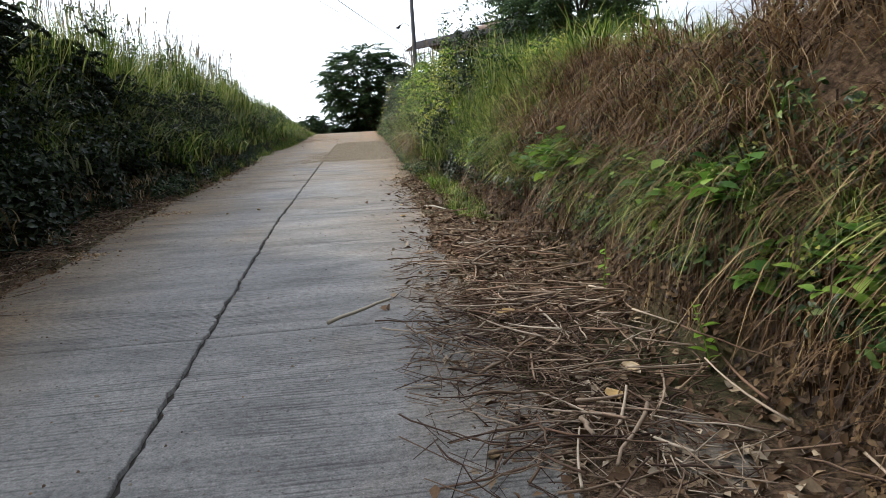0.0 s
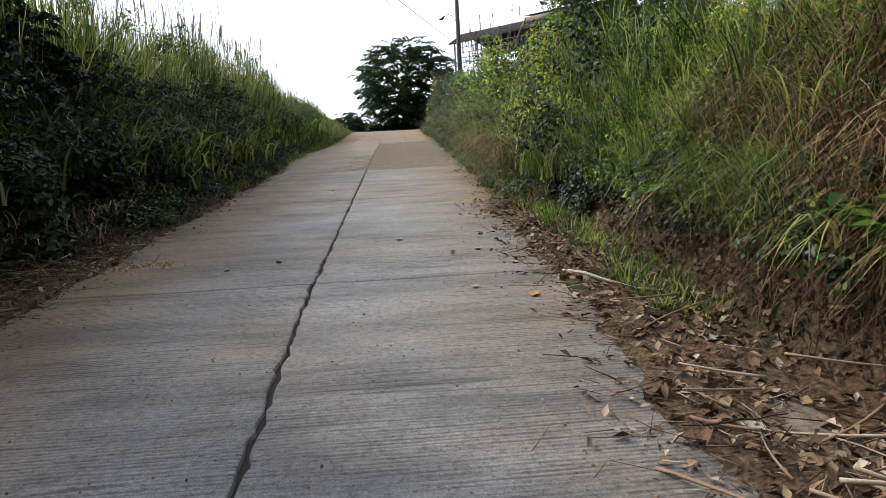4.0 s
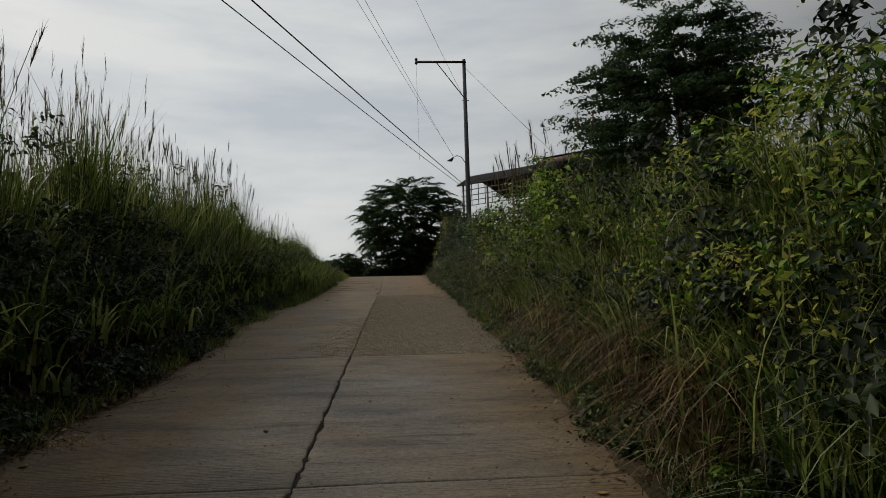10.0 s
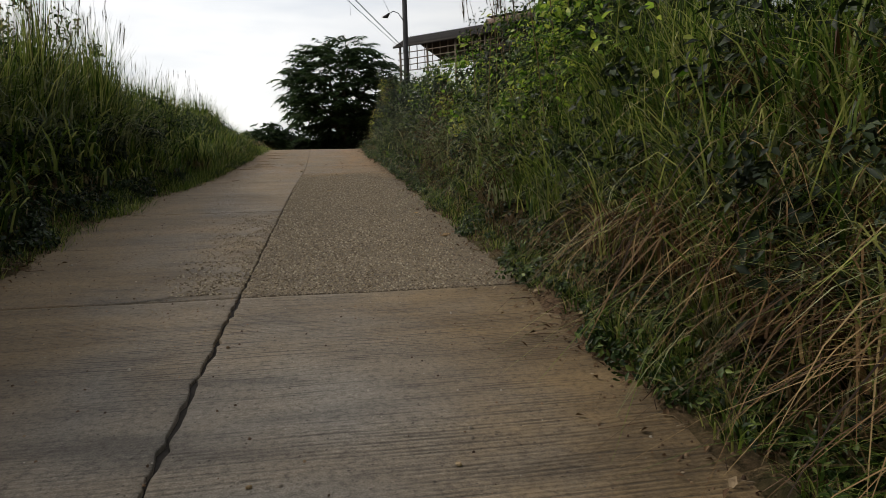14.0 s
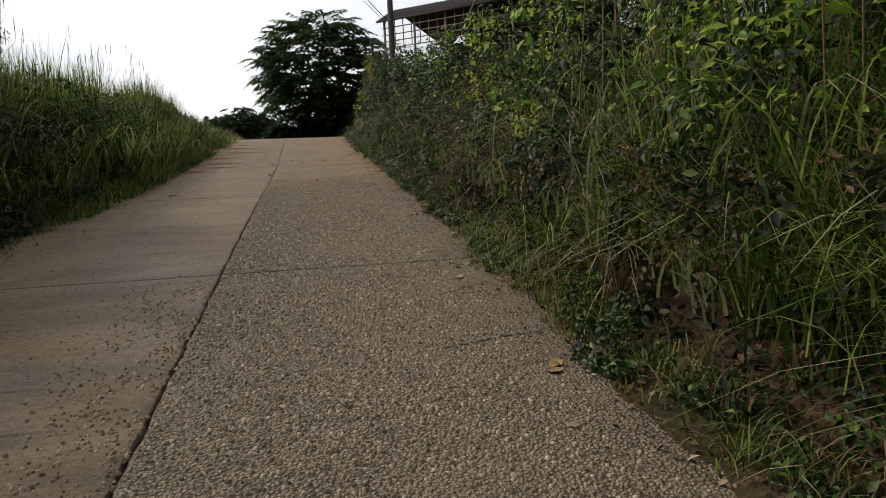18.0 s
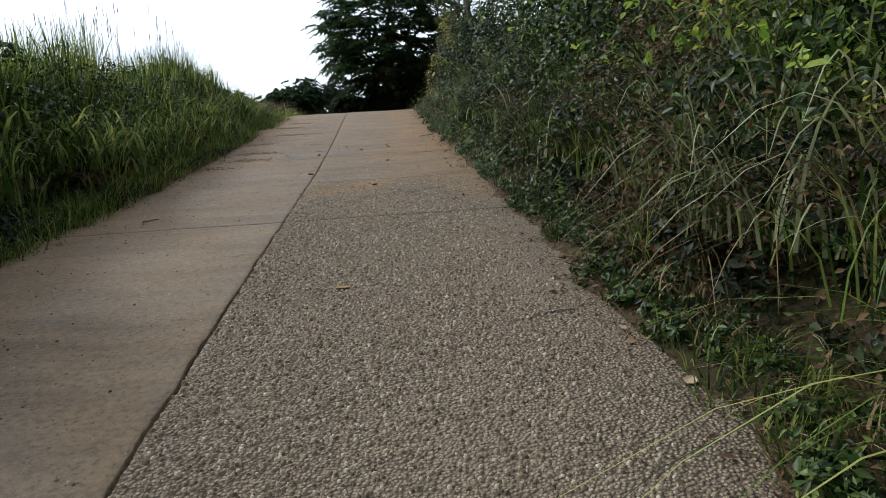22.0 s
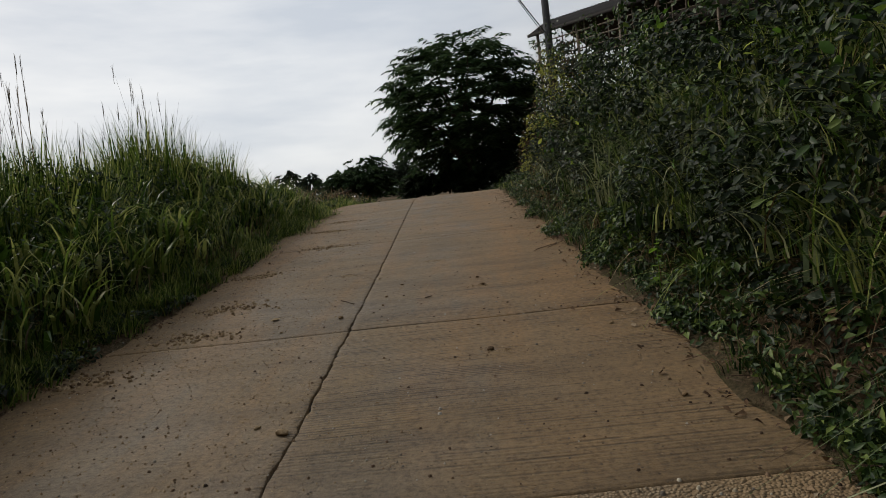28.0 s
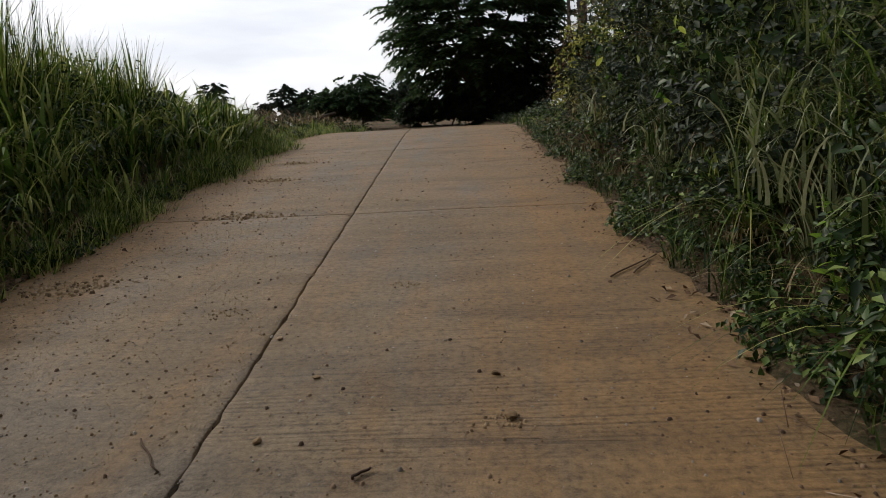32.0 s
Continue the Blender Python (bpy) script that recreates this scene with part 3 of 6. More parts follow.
def slab_mesh(x0, x1, y0, y1, material, seed):
    """One paving slab, following the slope, with worn, uneven rims."""
    r = np.random.default_rng(seed)
    gap = 0.014 if material is M_AGG else 0.006
    ys = np.concatenate([[y0 + gap, y0 + gap + 0.008], np.linspace(y0 + 0.06, y1 - 0.06, 70), [y1 - gap - 0.008, y1 - gap]])
    xs = np.concatenate([[x0, x0 + 0.006], np.linspace(x0 + 0.05, x1 - 0.05, 12), [x1 - 0.006, x1]])
    xx, yy = np.meshgrid(xs, ys)
    top = zr(yy) + wob(xx, yy, 1.9, 0.004)
    wide = 1.0 if y0 < 20 else 0.5
    chip = wide * r.normal(0, 0.006, (len(ys), 1)) + wide * 0.02 * (r.uniform(0, 1, (len(ys), 1)) > 0.88) * r.uniform(0.3, 1.3, (len(ys), 1))
    chip2 = wide * r.normal(0, 0.006, (len(ys), 1)) + wide * 0.02 * (r.uniform(0, 1, (len(ys), 1)) > 0.88) * r.uniform(0.3, 1.3, (len(ys), 1))
    xx[:, :2] += chip
    xx[:, -2:] -= chip2
    yy[:2] += r.normal(0, 0.0025, (1, len(xs)))
    yy[-2:] += r.normal(0, 0.0025, (1, len(xs)))
    xx += bend(yy) + joint_x(yy) * np.clip(1 - np.abs(xx) / 2.4, 0, 1)
    drop = np.zeros_like(top)
    drop[[0, -1]] += 0.008
    drop[:, [0, -1]] += 0.006
    n = len(xs)
    v = np.stack([xx, yy, top - drop], -1).reshape(-1, 3)
    i, j = np.meshgrid(np.arange(len(ys) - 1), np.arange(n - 1), indexing="ij")
    f = np.stack([i * n + j, i * n + j + 1, (i + 1) * n + j + 1, (i + 1) * n + j], -1).reshape(-1, 4)
    ring = list(range(n)) + [k * n + n - 1 for k in range(1, len(ys))] + list(range(len(ys) * n - 2, (len(ys) - 1) * n - 1, -1)) + [k * n for k in range(len(ys) - 2, 0, -1)]
    low = v[ring] - (0, 0, 0.16)
    k = np.arange(len(ring))
    sides = np.stack([np.array(ring), k + len(v), (k + 1) % len(ring) + len(v), np.array(ring)[(k + 1) % len(ring)]], -1)
    return tri_mesh("slab", np.concatenate([v, low]), np.concatenate([f, sides]), material)


AGG0, AGG1 = 4 * S, 34.3     # right lane, where the stones of the concrete lie bare
for k in range(-3, 13):
    y0, y1 = k * S, (k + 1) * S
    part("slab", slab_mesh(LEFT, -0.013 if k < 4 else -0.009 if k < 6 else -0.005, y0, y1, M_CONC, 50 + k), road)
    if k == 6:
        part("slab", slab_mesh(0.013 if k < 4 else 0.009 if k < 6 else 0.005, RIGHT, y0, AGG1, M_AGG, 90), road, "worn slab with bare pebbles")
        part("slab", slab_mesh(0.013 if k < 4 else 0.009 if k < 6 else 0.005, RIGHT, AGG1 - 0.02, y1, M_CONC, 91), road)
    else:
        worn = AGG0 - 0.1 < y0 < AGG1 - 1
        part("slab", slab_mesh(0.013 if k < 4 else 0.009 if k < 6 else 0.005, RIGHT, y0, y1, M_AGG if worn else M_CONC, 70 + k), road, "worn slab with bare pebbles" if worn else "")


# ---- vegetation ----
VEG = np.random.default_rng(11)


def scatter(n, x0, x1, y0, y1):
    return VEG.uniform(x0, x1, n), VEG.uniform(y0, y1, n)


def tufts(n_tuft, per, x0, x1, y0, y1, h0, h1, w, lean=(0.1, 0.7), spread=0.12, hfun=None, seg=3, droop=0.5, sink=0.03):
    """Blades in tufts that stand on the ground of a strip."""
    per, w = max(4, int(per * 0.75)), w * 1.35
    tx, ty = scatter(n_tuft, x0, x1, y0, y1)
    th = VEG.uniform(h0, h1, n_tuft)
    if hfun is not None:
        th *= hfun(tx, ty)
    th *= 0.88 + 0.30 * wob(tx, ty, 0.9) + 0.12 * wob(tx + 3, ty, 2.7)
    n = n_tuft * per
    idx = np.repeat(np.arange(n_tuft), per)
    yaw = VEG.uniform(0, 2 * np.pi, n)
    rad = spread * np.sqrt(VEG.uniform(0, 1, n))
    bx, by = tx[idx] + rad * np.cos(yaw), ty[idx] + rad * np.sin(yaw)
    hh = th[idx] * VEG.uniform(0.45, 1.0, n)
    base = np.stack([bx, by, gz(bx, by) - sink], -1)
    keep = hh > 0.04
    yaw2 = yaw + VEG.normal(0, 0.5, n)
    return blades_vf(base[keep], yaw2[keep], hh[keep], VEG.uniform(*lean, n)[keep], w * VEG.uniform(0.6, 1.3, n)[keep], seg, droop)


def plumes(n, x0, x1, y0, y1, h0, h1, hfun=None):
    """Reed stalks with feathery seed heads: stalks and heads apart."""
    x, y = scatter(n, x0, x1, y0, y1)
    h = VEG.uniform(h0, h1, n) * (hfun(x, y) if hfun is not None else 1) * (0.9 + 0.25 * wob(x, y, 0.9))
    yaw, lean = VEG.uniform(0, 2 * np.pi, n), VEG.uniform(0.02, 0.22, n)
    base = np.stack([x, y, gz(x, y) - 0.03], -1)
    stalk = blades_vf(base, yaw, h, lean, np.full(n, 0.02), 3, 0.1)
    tip = base + np.stack([np.cos(yaw) * lean * h, np.sin(yaw) * lean * h, h * (1 - 0.1 * lean)], -1)
    per = 9
    idx = np.repeat(np.arange(n), per)
    L = VEG.uniform(0.2, 0.42, n)[idx]
    st = tip[idx] - np.array([0, 0, 1.0]) * (L * VEG.uniform(0.1, 1.0, n * per))[:, None]
    head = blades_vf(st, VEG.uniform(0, 2 * np.pi, n * per), L * 0.6, VEG.uniform(0.05, 0.3, n * per), np.full(n * per, 0.010), 2, 0.3)
    return stalk, head


def join_plumes(*sets):
    both = [plumes(*s) for s in sets]
    return join([s for s, h in both]), join([h for s, h in both])


def leafy(n_bush, per, x0, x1, y0, y1, r0, r1, size, hfun=None, flat=0.9, slim=0.5, up=0.4):
    """Leaves over mounds of rough, bushy outline."""
    bx, by = scatter(n_bush, x0, x1, y0, y1)
    r = VEG.uniform(r0, r1, n_bush)
    if hfun is not None:
        r = r * hfun(bx, by)
    idx = np.repeat(np.arange(n_bush), per)
    d = unit(VEG.normal(size=(n_bush * per, 3)))
    d[:, 2] = np.abs(d[:, 2]) * 1.1 - 0.1
    rr = r[idx] * VEG.uniform(0.35, 1.0, n_bush * per) ** 0.5 * (1 + 0.25 * np.sin(5 * d[:, 0] + 7 * d[:, 1] + idx))
    c = np.stack([bx[idx], by[idx], gz(bx, by)[idx] + 0.05], -1) + d * rr[:, None] * np.array([1, 1, flat])
    nrm = unit(d * 0.6 + VEG.normal(size=d.shape) * 0.5 + np.array([0, 0, up]))
    return leaves_vf(c, nrm, size * VEG.uniform(0.6, 1.3, len(c)), VEG, slim)


def stand_back(side, y):
    """On the right the growth keeps behind the litter and the cut bank at the road's foot."""
    return 0.72 * sstep(14.4, 12.4, y) * (side > 0)


def hedge(side, n, per, y0, y1, u0, u1, height, size, r0=0.12, r1=0.34, slim=0.5, foot=0.0, back=0.5, batter=0.65, oval=False):
    """Leaves in lumpy pads over the road face of the bank's growth, from u0 to u1 of its height."""
    per, size = max(6, int(per * 0.58)), size * 1.35
    y, u = VEG.uniform(y0, y1, n), VEG.uniform(u0, u1, n)
    front = np.where(side > 0, right_edge(y) + 0.3, -(left_edge(y) - 0.3)) + foot + stand_back(side, y) + batter * u**1.2 + 0.22 * wob(y, u * 3, 1.5) + VEG.exponential(back, n)
    x = side * front
    z = np.maximum(zr(y) + u * height(y) * (1 + 0.12 * wob(x, y, 2.2)), gz(x, y) + 0.05)
    r = VEG.uniform(r0, r1, n)
    idx = np.repeat(np.arange(n), per)
    d = unit(VEG.normal(size=(n * per, 3)))
    d[:, 2] *= 0.75
    c = np.stack([x, y, z], -1)[idx] + d * (r[idx] * VEG.uniform(0.2, 1, n * per) ** 0.5)[:, None]
    nrm = unit(d * 0.5 + VEG.normal(size=d.shape) * 0.45 + np.array([-side * 0.35, -0.15, 0.55]))
    make = oval_leaves_vf if oval else leaves_vf
    return make(c, nrm, size * VEG.uniform(0.55, 1.35, len(c)), VEG, slim)


def fringe(side, n, per, y0, y1, u0, u1, height, h0, h1, w, lean=(0.3, 1.1), spread=0.1, seg=4, droop=0.7, foot=0.0, batter=0.7, out=0.6):
    """Tufts rooted over the road face of the bank, arching out towards the road."""
    per, w = max(4, int(per * (0.85 if side > 0 else 0.7))), w * (1.05 if side > 0 else 1.5)
    y, u = VEG.uniform(y0, y1, n), VEG.uniform(u0, u1, n)
    x = side * (np.where(side > 0, right_edge(y), -left_edge(y)) + 0.15 + foot + stand_back(side, y) + batter * u**1.2 + VEG.exponential(0.35, n))
    z = np.maximum(zr(y) + u * height(y) * 0.75, gz(x, y)) - 0.03
    z = np.minimum(z, gz(x, y) + 0.45)
    m = n * per
    idx = np.repeat(np.arange(n), per)
    base = np.stack([x, y, z], -1)[idx] + VEG.normal(0, spread, (m, 3)) * np.array([1, 1, 0.2])
    yaw = np.where(side > 0, np.pi, 0.0) + VEG.normal(0, 1.3, m) / out
    h = VEG.uniform(h0, h1, n)[idx] * VEG.uniform(0.45, 1.0, m)
    return blades_vf(base, yaw, h, VEG.uniform(*lean, m), w * VEG.uniform(0.6, 1.3, m), seg, droop)


def left_top(y):
    """Height of the growth over the road."""
    return np.interp(y, (-8, 14, 20, 26, 30, 33, 36, 41, 45, 47, 49, 52, 58), (4.0, 3.9, 3.75, 3.75, 3.6, 3.15, 2.6, 2.4, 2.4, 1.9, 1.3, 0.8, 0.5))


def right_top(y):
    return np.interp(y, (-8, 4, 9, 14, 20, 28, 33, 38, 43, 47, 50, 53, 58), (3.0, 3.0, 3.0, 3.4, 3.2, 3.0, 2.7, 2.9, 3.2, 3.7, 2.6, 1.2, 0.4))


def left_h(x, y):
    return np.clip((left_top(y) - sstep(-2.6, -4.4, x) * left_bank(y)) / 1.9, 0.05, 3)


def right_h(x, y):
    return np.clip((right_top(y) - sstep(2.45, 3.9, x) * right_bank(y) - sstep(3.9, 12, x) * 0.5) / 1.6, 0.05, 3)


# left bank: dense tall grass with reeds, weeds along its foot
stuff("tall_grass", *join([tufts(900, 42, -5.8, -3.7, -5, 50, 1.2, 2.0, 0.026, (0.08, 0.6), 0.15, left_h),
                           tufts(260, 40, -5.2, -3.7, -5, 40, 1.8, 2.25, 0.010, (0.02, 0.3), 0.10, left_h, 3, 0.2),
                           tufts(380, 30, -11, -6.0, -5, 44, 1.1, 1.9, 0.03, (0.1, 0.6), 0.22, left_h),
                           tufts(700, 44, -5.4, -4.0, 5, 48, 1.7, 2.35, 0.024, (0.03, 0.45), 0.14, left_h, 4, 0.3),
                           fringe(-1, 520, 20, -3, 16, 0.25, 0.85, left_top, 0.5, 1.2, 0.016, batter=1.4, foot=0.3),
                           fringe(-1, 420, 16, 14, 50, 0.1, 0.7, left_top, 0.5, 1.3, 0.034, batter=1.5),
                           fringe(-1, 420, 22, 28, 50, 0.0, 0.6, left_top, 0.4, 1.0, 0.016, batter=1.3),
                           tufts(22, 130, -5.3, -4.1, 43.2, 45.8, 1.6, 2.2, 0.016, (0.05, 0.45), 0.12), tufts(14, 90, -5.6, -4.4, 39.4, 41.4, 1.6, 2.3, 0.016, (0.05, 0.4), 0.12), tufts(8, 90, -5.4, -4.4, 36.0, 37.0, 1.3, 1.9, 0.014, (0.05, 0.4), 0.12)]), M_GRASS,
      "dense tall green grass on the bank beside the road", "grass")
stuff("verge_grass", *join([tufts(2200, 18, -3.1, -2.3, 14, 56, 0.1, 0.42, 0.009, (0.2, 1.0), 0.08), tufts(900, 34, -2.95, -2.12, 30, 50, 0.15, 0.5, 0.010, (0.2, 1.0), 0.1)]), M_GRASS,
      "short ragged grass along the edge of the concrete", "grass")
st, hd = plumes(900, -6.0, -3.9, 6, 33, 1.9, 2.5, left_h)
st2, hd2 = join_plumes((30, -5.6, -4.2, 43.2, 45.8, 1.8, 2.6), (34, -5.6, -4.4, 39.2, 41.4, 2.0, 2.8), (8, -5.4, -4.4, 36, 37, 1.5, 2.1))
stuff("reed_stalks", *join([st, st2]), M_DRY, "thin dry reed stalks above the grass", "reeds")
stuff("reed_plumes", *join([hd, hd2]), M_PLUME, "pale feathery seed heads of reeds", "reeds")
# low inner leaves, coloured dark to stand for the left bank's inner shade
stuff("undergrowth", *join([hedge(-1, 380, 60, -5, 9, 0.0, 0.9, left_top, 0.075, 0.15, 0.36, foot=0.45, batter=1.3, back=0.35), hedge(-1, 420, 60, -5, 12, 0.0, 0.5, left_top, 0.085, 0.15, 0.36, foot=0.45, batter=1.3, back=0.35), hedge(-1, 420, 60, 8, 24, 0.0, 0.6, left_top, 0.075, 0.15, 0.36, foot=0.1, batter=1.3, back=0.35), hedge(-1, 600, 60, 8, 24, 0.0, 0.3, left_top, 0.085, 0.15, 0.36, foot=0.1, batter=1.3, back=0.35), hedge(-1, 260, 60, 24, 33, 0.0, 0.4, left_top, 0.075, batter=1.3, back=0.35, foot=0.1), hedge(-1, 110, 60, 33, 48, 0.0, 0.25, left_top, 0.075, batter=1.3, back=0.35, foot=0.1)]), M_THICKET_SHADE,
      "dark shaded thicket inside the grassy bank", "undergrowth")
# real dark weeds, their colour lowered further for shade at the bank's foot
stuff("weeds", *join([hedge(-1, 320, 60, -4, 30, 0.0, 0.75, left_top, 0.075, batter=1.6, foot=0.35), hedge(-1, 460, 50, 13, 32, 0.0, 0.10, left_top, 0.055, 0.08, 0.2, foot=-0.3, batter=1.0, back=0.2), hedge(-1, 260, 40, 24, 52, 0.0, 0.04, left_top, 0.045, 0.06, 0.14, foot=-0.36, batter=1.0, back=0.12)]), M_DARK_SHADE,
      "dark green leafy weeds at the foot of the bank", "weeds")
stuff("climbers", *join([hedge(-1, 170, 60, 4, 34, 0.6, 1.0, left_top, 0.07, batter=1.6), hedge(-1, 520, 50, 31, 50, 0.05, 0.75, left_top, 0.05, batter=1.4)]), M_MID, "green leafy climbers among the tall grass", "climbers")
stuff("dry_grass", *join([tufts(500, 16, -2.95, -2.2, 0, 26, 0.08, 0.3, 0.006, (0.7, 1.6), 0.12), fringe(-1, 300, 14, -2, 46, 0.0, 0.2, left_top, 0.25, 0.7, 0.010, (0.6, 1.3), batter=1.2)]), M_DRY,
      "dry straw lying at the foot of the bank", "dry grass")
# weeds and brush of the field past the crest
stuff("field_weeds", *join([leafy(420, 60, -14, -2.9, 50, 66, 0.2, 0.55, 0.10, flat=0.7), leafy(420, 60, 3.2, 12, 52, 72, 0.2, 0.6, 0.10, flat=0.8)]), M_DARK_SHADE, "low dark weeds in the field past the crest", "weeds")
stuff("field_grass", *join([tufts(500, 30, -14, -2.8, 48, 66, 0.25, 0.7, 0.014, (0.1, 0.8), 0.2), tufts(200, 30, 2.7, 5, 48, 60, 0.2, 0.6, 0.012, (0.1, 0.8), 0.2)]), M_GRASS, "rough grass in the field past the crest", "grass")

# right bank, in stretches of different growth
stuff("tall_grass", *join([tufts(640, 46, 3.7, 6.5, 9, 50, 0.9, 1.7, 0.018, (0.15, 0.9), 0.16, right_h),
                           tufts(260, 30, 6.5, 12, -4, 50, 0.9, 1.6, 0.022, (0.1, 0.7), 0.2, right_h),
                           fringe(1, 210, 24, 27, 41, 0.3, 0.95, right_top, 0.5, 1.2, 0.014), fringe(1, 260, 26, 14, 25, 0.38, 0.9, right_top, 0.7, 1.5, 0.018),
                           fringe(1, 60, 24, 12, 15, 0.4, 0.9, right_top, 0.5, 1.0, 0.013), tufts(250, 46, 3.1, 4.7, 14.8, 23.5, 1.0, 1.6, 0.014, (0.1, 0.8), 0.14, None, 4, 0.5)]), M_GRASS,
      "tall arching green grass on the bank", "grass")
stuff("arching_grass", *join([fringe(1, 220, 14, 13.5, 30, 0.42, 0.95, right_top, 0.8, 1.6, 0.019, (0.45, 0.95), seg=6, droop=0.95), fringe(1, 260, 12, 30, 46, 0.35, 0.95, right_top, 0.6, 1.3, 0.024, (0.45, 0.95), seg=6, droop=0.85),
                              fringe(-1, 380, 14, 11, 31, 0.3, 0.9, left_top, 0.8, 1.7, 0.024, (0.4, 0.95), seg=6, droop=0.85, batter=1.6)]), M_BLADE_SHEEN, "long pale arching blades of reed grass leaning over the road", "grass")
stuff("leafy_shrubs", *join([hedge(1, 42, 60, 13.4, 17.5, 0.35, 0.85, right_top, 0.045, foot=-0.05, back=0.25), hedge(1, 50, 60, 22, 24, 0.5, 1.0, right_top, 0.055), hedge(1, 110, 60, 22, 34, 0.5, 1.0, right_top, 0.055)]), M_GREEN,
      "dense green leafy shrubs on the bank", "shrubs")
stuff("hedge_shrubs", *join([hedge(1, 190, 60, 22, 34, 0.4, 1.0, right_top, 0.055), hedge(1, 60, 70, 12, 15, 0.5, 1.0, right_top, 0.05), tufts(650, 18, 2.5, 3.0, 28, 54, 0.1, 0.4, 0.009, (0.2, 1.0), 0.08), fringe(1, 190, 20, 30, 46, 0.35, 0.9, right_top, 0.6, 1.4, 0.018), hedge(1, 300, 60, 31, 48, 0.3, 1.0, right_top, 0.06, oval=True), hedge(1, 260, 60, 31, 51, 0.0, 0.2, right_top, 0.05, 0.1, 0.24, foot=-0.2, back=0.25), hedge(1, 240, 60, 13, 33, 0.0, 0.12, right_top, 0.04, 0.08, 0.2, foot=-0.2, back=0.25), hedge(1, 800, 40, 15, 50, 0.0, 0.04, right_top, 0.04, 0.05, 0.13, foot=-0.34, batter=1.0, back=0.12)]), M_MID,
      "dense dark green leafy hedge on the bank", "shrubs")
stuff("brown_shrubs", *join([hedge(1, 200, 60, 43.5, 50, 0.05, 0.9, right_top, 0.045), hedge(1, 250, 60, 22, 35, 0.08, 0.42, right_top, 0.035, foot=-0.08, back=0.25), hedge(1, 70, 60, 28.8, 30.6, 0.1, 0.7, right_top, 0.035, foot=-0.1, back=0.15)]), M_RUST, "withered brown shrubs on the bank", "shrubs")
stuff("yellow_shrubs", *join([hedge(1, 34, 60, 13.4, 17, 0.35, 0.8, right_top, 0.04, foot=-0.05, back=0.25), hedge(1, 110, 80, 44.5, 49, 0.2, 0.85, right_top, 0.05), hedge(1, 26, 60, 24, 34, 0.4, 0.8, right_top, 0.035)]), M_YELLOW,
      "yellowing fine-leaved shrubs on the bank", "shrubs")
# leaf layer behind the hedge; its dark colour paints the shade in the gaps
stuff("hedge_shade", *join([hedge(1, 800, 60, 12, 50, 0.0, 0.9, right_top, 0.08, foot=0.3), hedge(1, 700, 50, 12.5, 48, 0.05, 0.42, right_top, 0.06, 0.1, 0.26, foot=0.02, back=0.2), hedge(1, 420, 50, 30, 46, 0.1, 0.8, right_top, 0.06, 0.1, 0.3, foot=0.0, back=0.15)]), M_THICKET_SHADE, "dark shaded undergrowth on the bank", "undergrowth")
stuff("dry_grass", *join([
                          fringe(1, 300, 16, 12, 50, 0.0, 0.12, right_top, 0.15, 0.5, 0.010, (0.6, 1.3)), fringe(1, 50, 14, 26, 48, 0.3, 0.7, right_top, 0.4, 1.1, 0.014)]), M_DRY,
      "dry brown grass hanging over the bank", "dry grass")
stuff("verge_grass", *join([tufts(800, 18, 2.45, 2.95, 9, 28, 0.1, 0.42, 0.009, (0.2, 1.0), 0.08)]), M_GRASS,
      "short grass along the edge of the concrete", "grass")
stuff("weeds", *join([hedge(1, 26, 12, 33, 44, 0.35, 0.95, right_top, 0.075, 0.1, 0.35, oval=True, foot=-0.1, back=0.2), hedge(1, 60, 10, 20, 33, 0.5, 0.95, right_top, 0.08, 0.1, 0.35, oval=True, foot=-0.1, back=0.2)]), M_GREEN, "bright green broad-leaved weeds among the hedge", "weeds")

# the cut bank at the road's foot: an earth face with hanging roots, weeds on its lip, matted hay above
def cut_point(y, h):
    """A place on the cut bank, h above the road."""
    y, h = np.asarray(y, float), np.asarray(h, float)
    x = bend(y) - 0.06 * np.sin(3.1 * y) - 0.04 * np.sin(7.7 * y + 1) + np.interp(h, (0, 0.12, 0.68, 0.82, 1.2, 1.95), (2.9, 3.0, 3.12, 3.2, 3.55, 4.2))
    return np.stack([x, y, zr(y) + h], -1)


def drape(n, per, y0, y1, h0, h1, l0, l1, w, lean=(0.6, 1.5), droop=1.0, spread=0.07, swing=0.8, seg=5):
    """Tufts on the cut bank whose blades arch out and hang towards the road."""
    y, h = VEG.uniform(y0, y1, n), VEG.uniform(h0, h1, n)
    per, w = int(per * 0.55), w * 1.9
    idx = np.repeat(np.arange(n), per)
    m = n * per
    base = cut_point(y, h)[idx] + VEG.normal(0, spread, (m, 3)) * np.array([0.6, 1.2, 0.6])
    yaw = np.pi + VEG.normal(0, 0.5, n)[idx] + VEG.normal(0, swing, m)
    length = VEG.uniform(l0, l1, n)[idx] * VEG.uniform(0.5, 1.0, m)
    return blades_vf(base, yaw, length, VEG.uniform(*lean, m), w * VEG.uniform(0.6, 1.3, m), seg, droop)


def hanging(n, y0, y1, h0, h1, l0, l1, w):
    """Roots and dead stalks that hang straight down the earth face."""
    y, h = VEG.uniform(y0, y1, n), VEG.uniform(h0, h1, n)
    base = cut_point(y, h) - np.array([0.03, 0, 0]) + VEG.normal(0, 0.02, (n, 3))
    return blades_vf(base, np.pi + VEG.normal(0, 0.9, n), -VEG.uniform(l0, l1, n), -VEG.uniform(0.02, 0.35, n), w * VEG.uniform(0.6, 1.4, n), 4, 0.0)


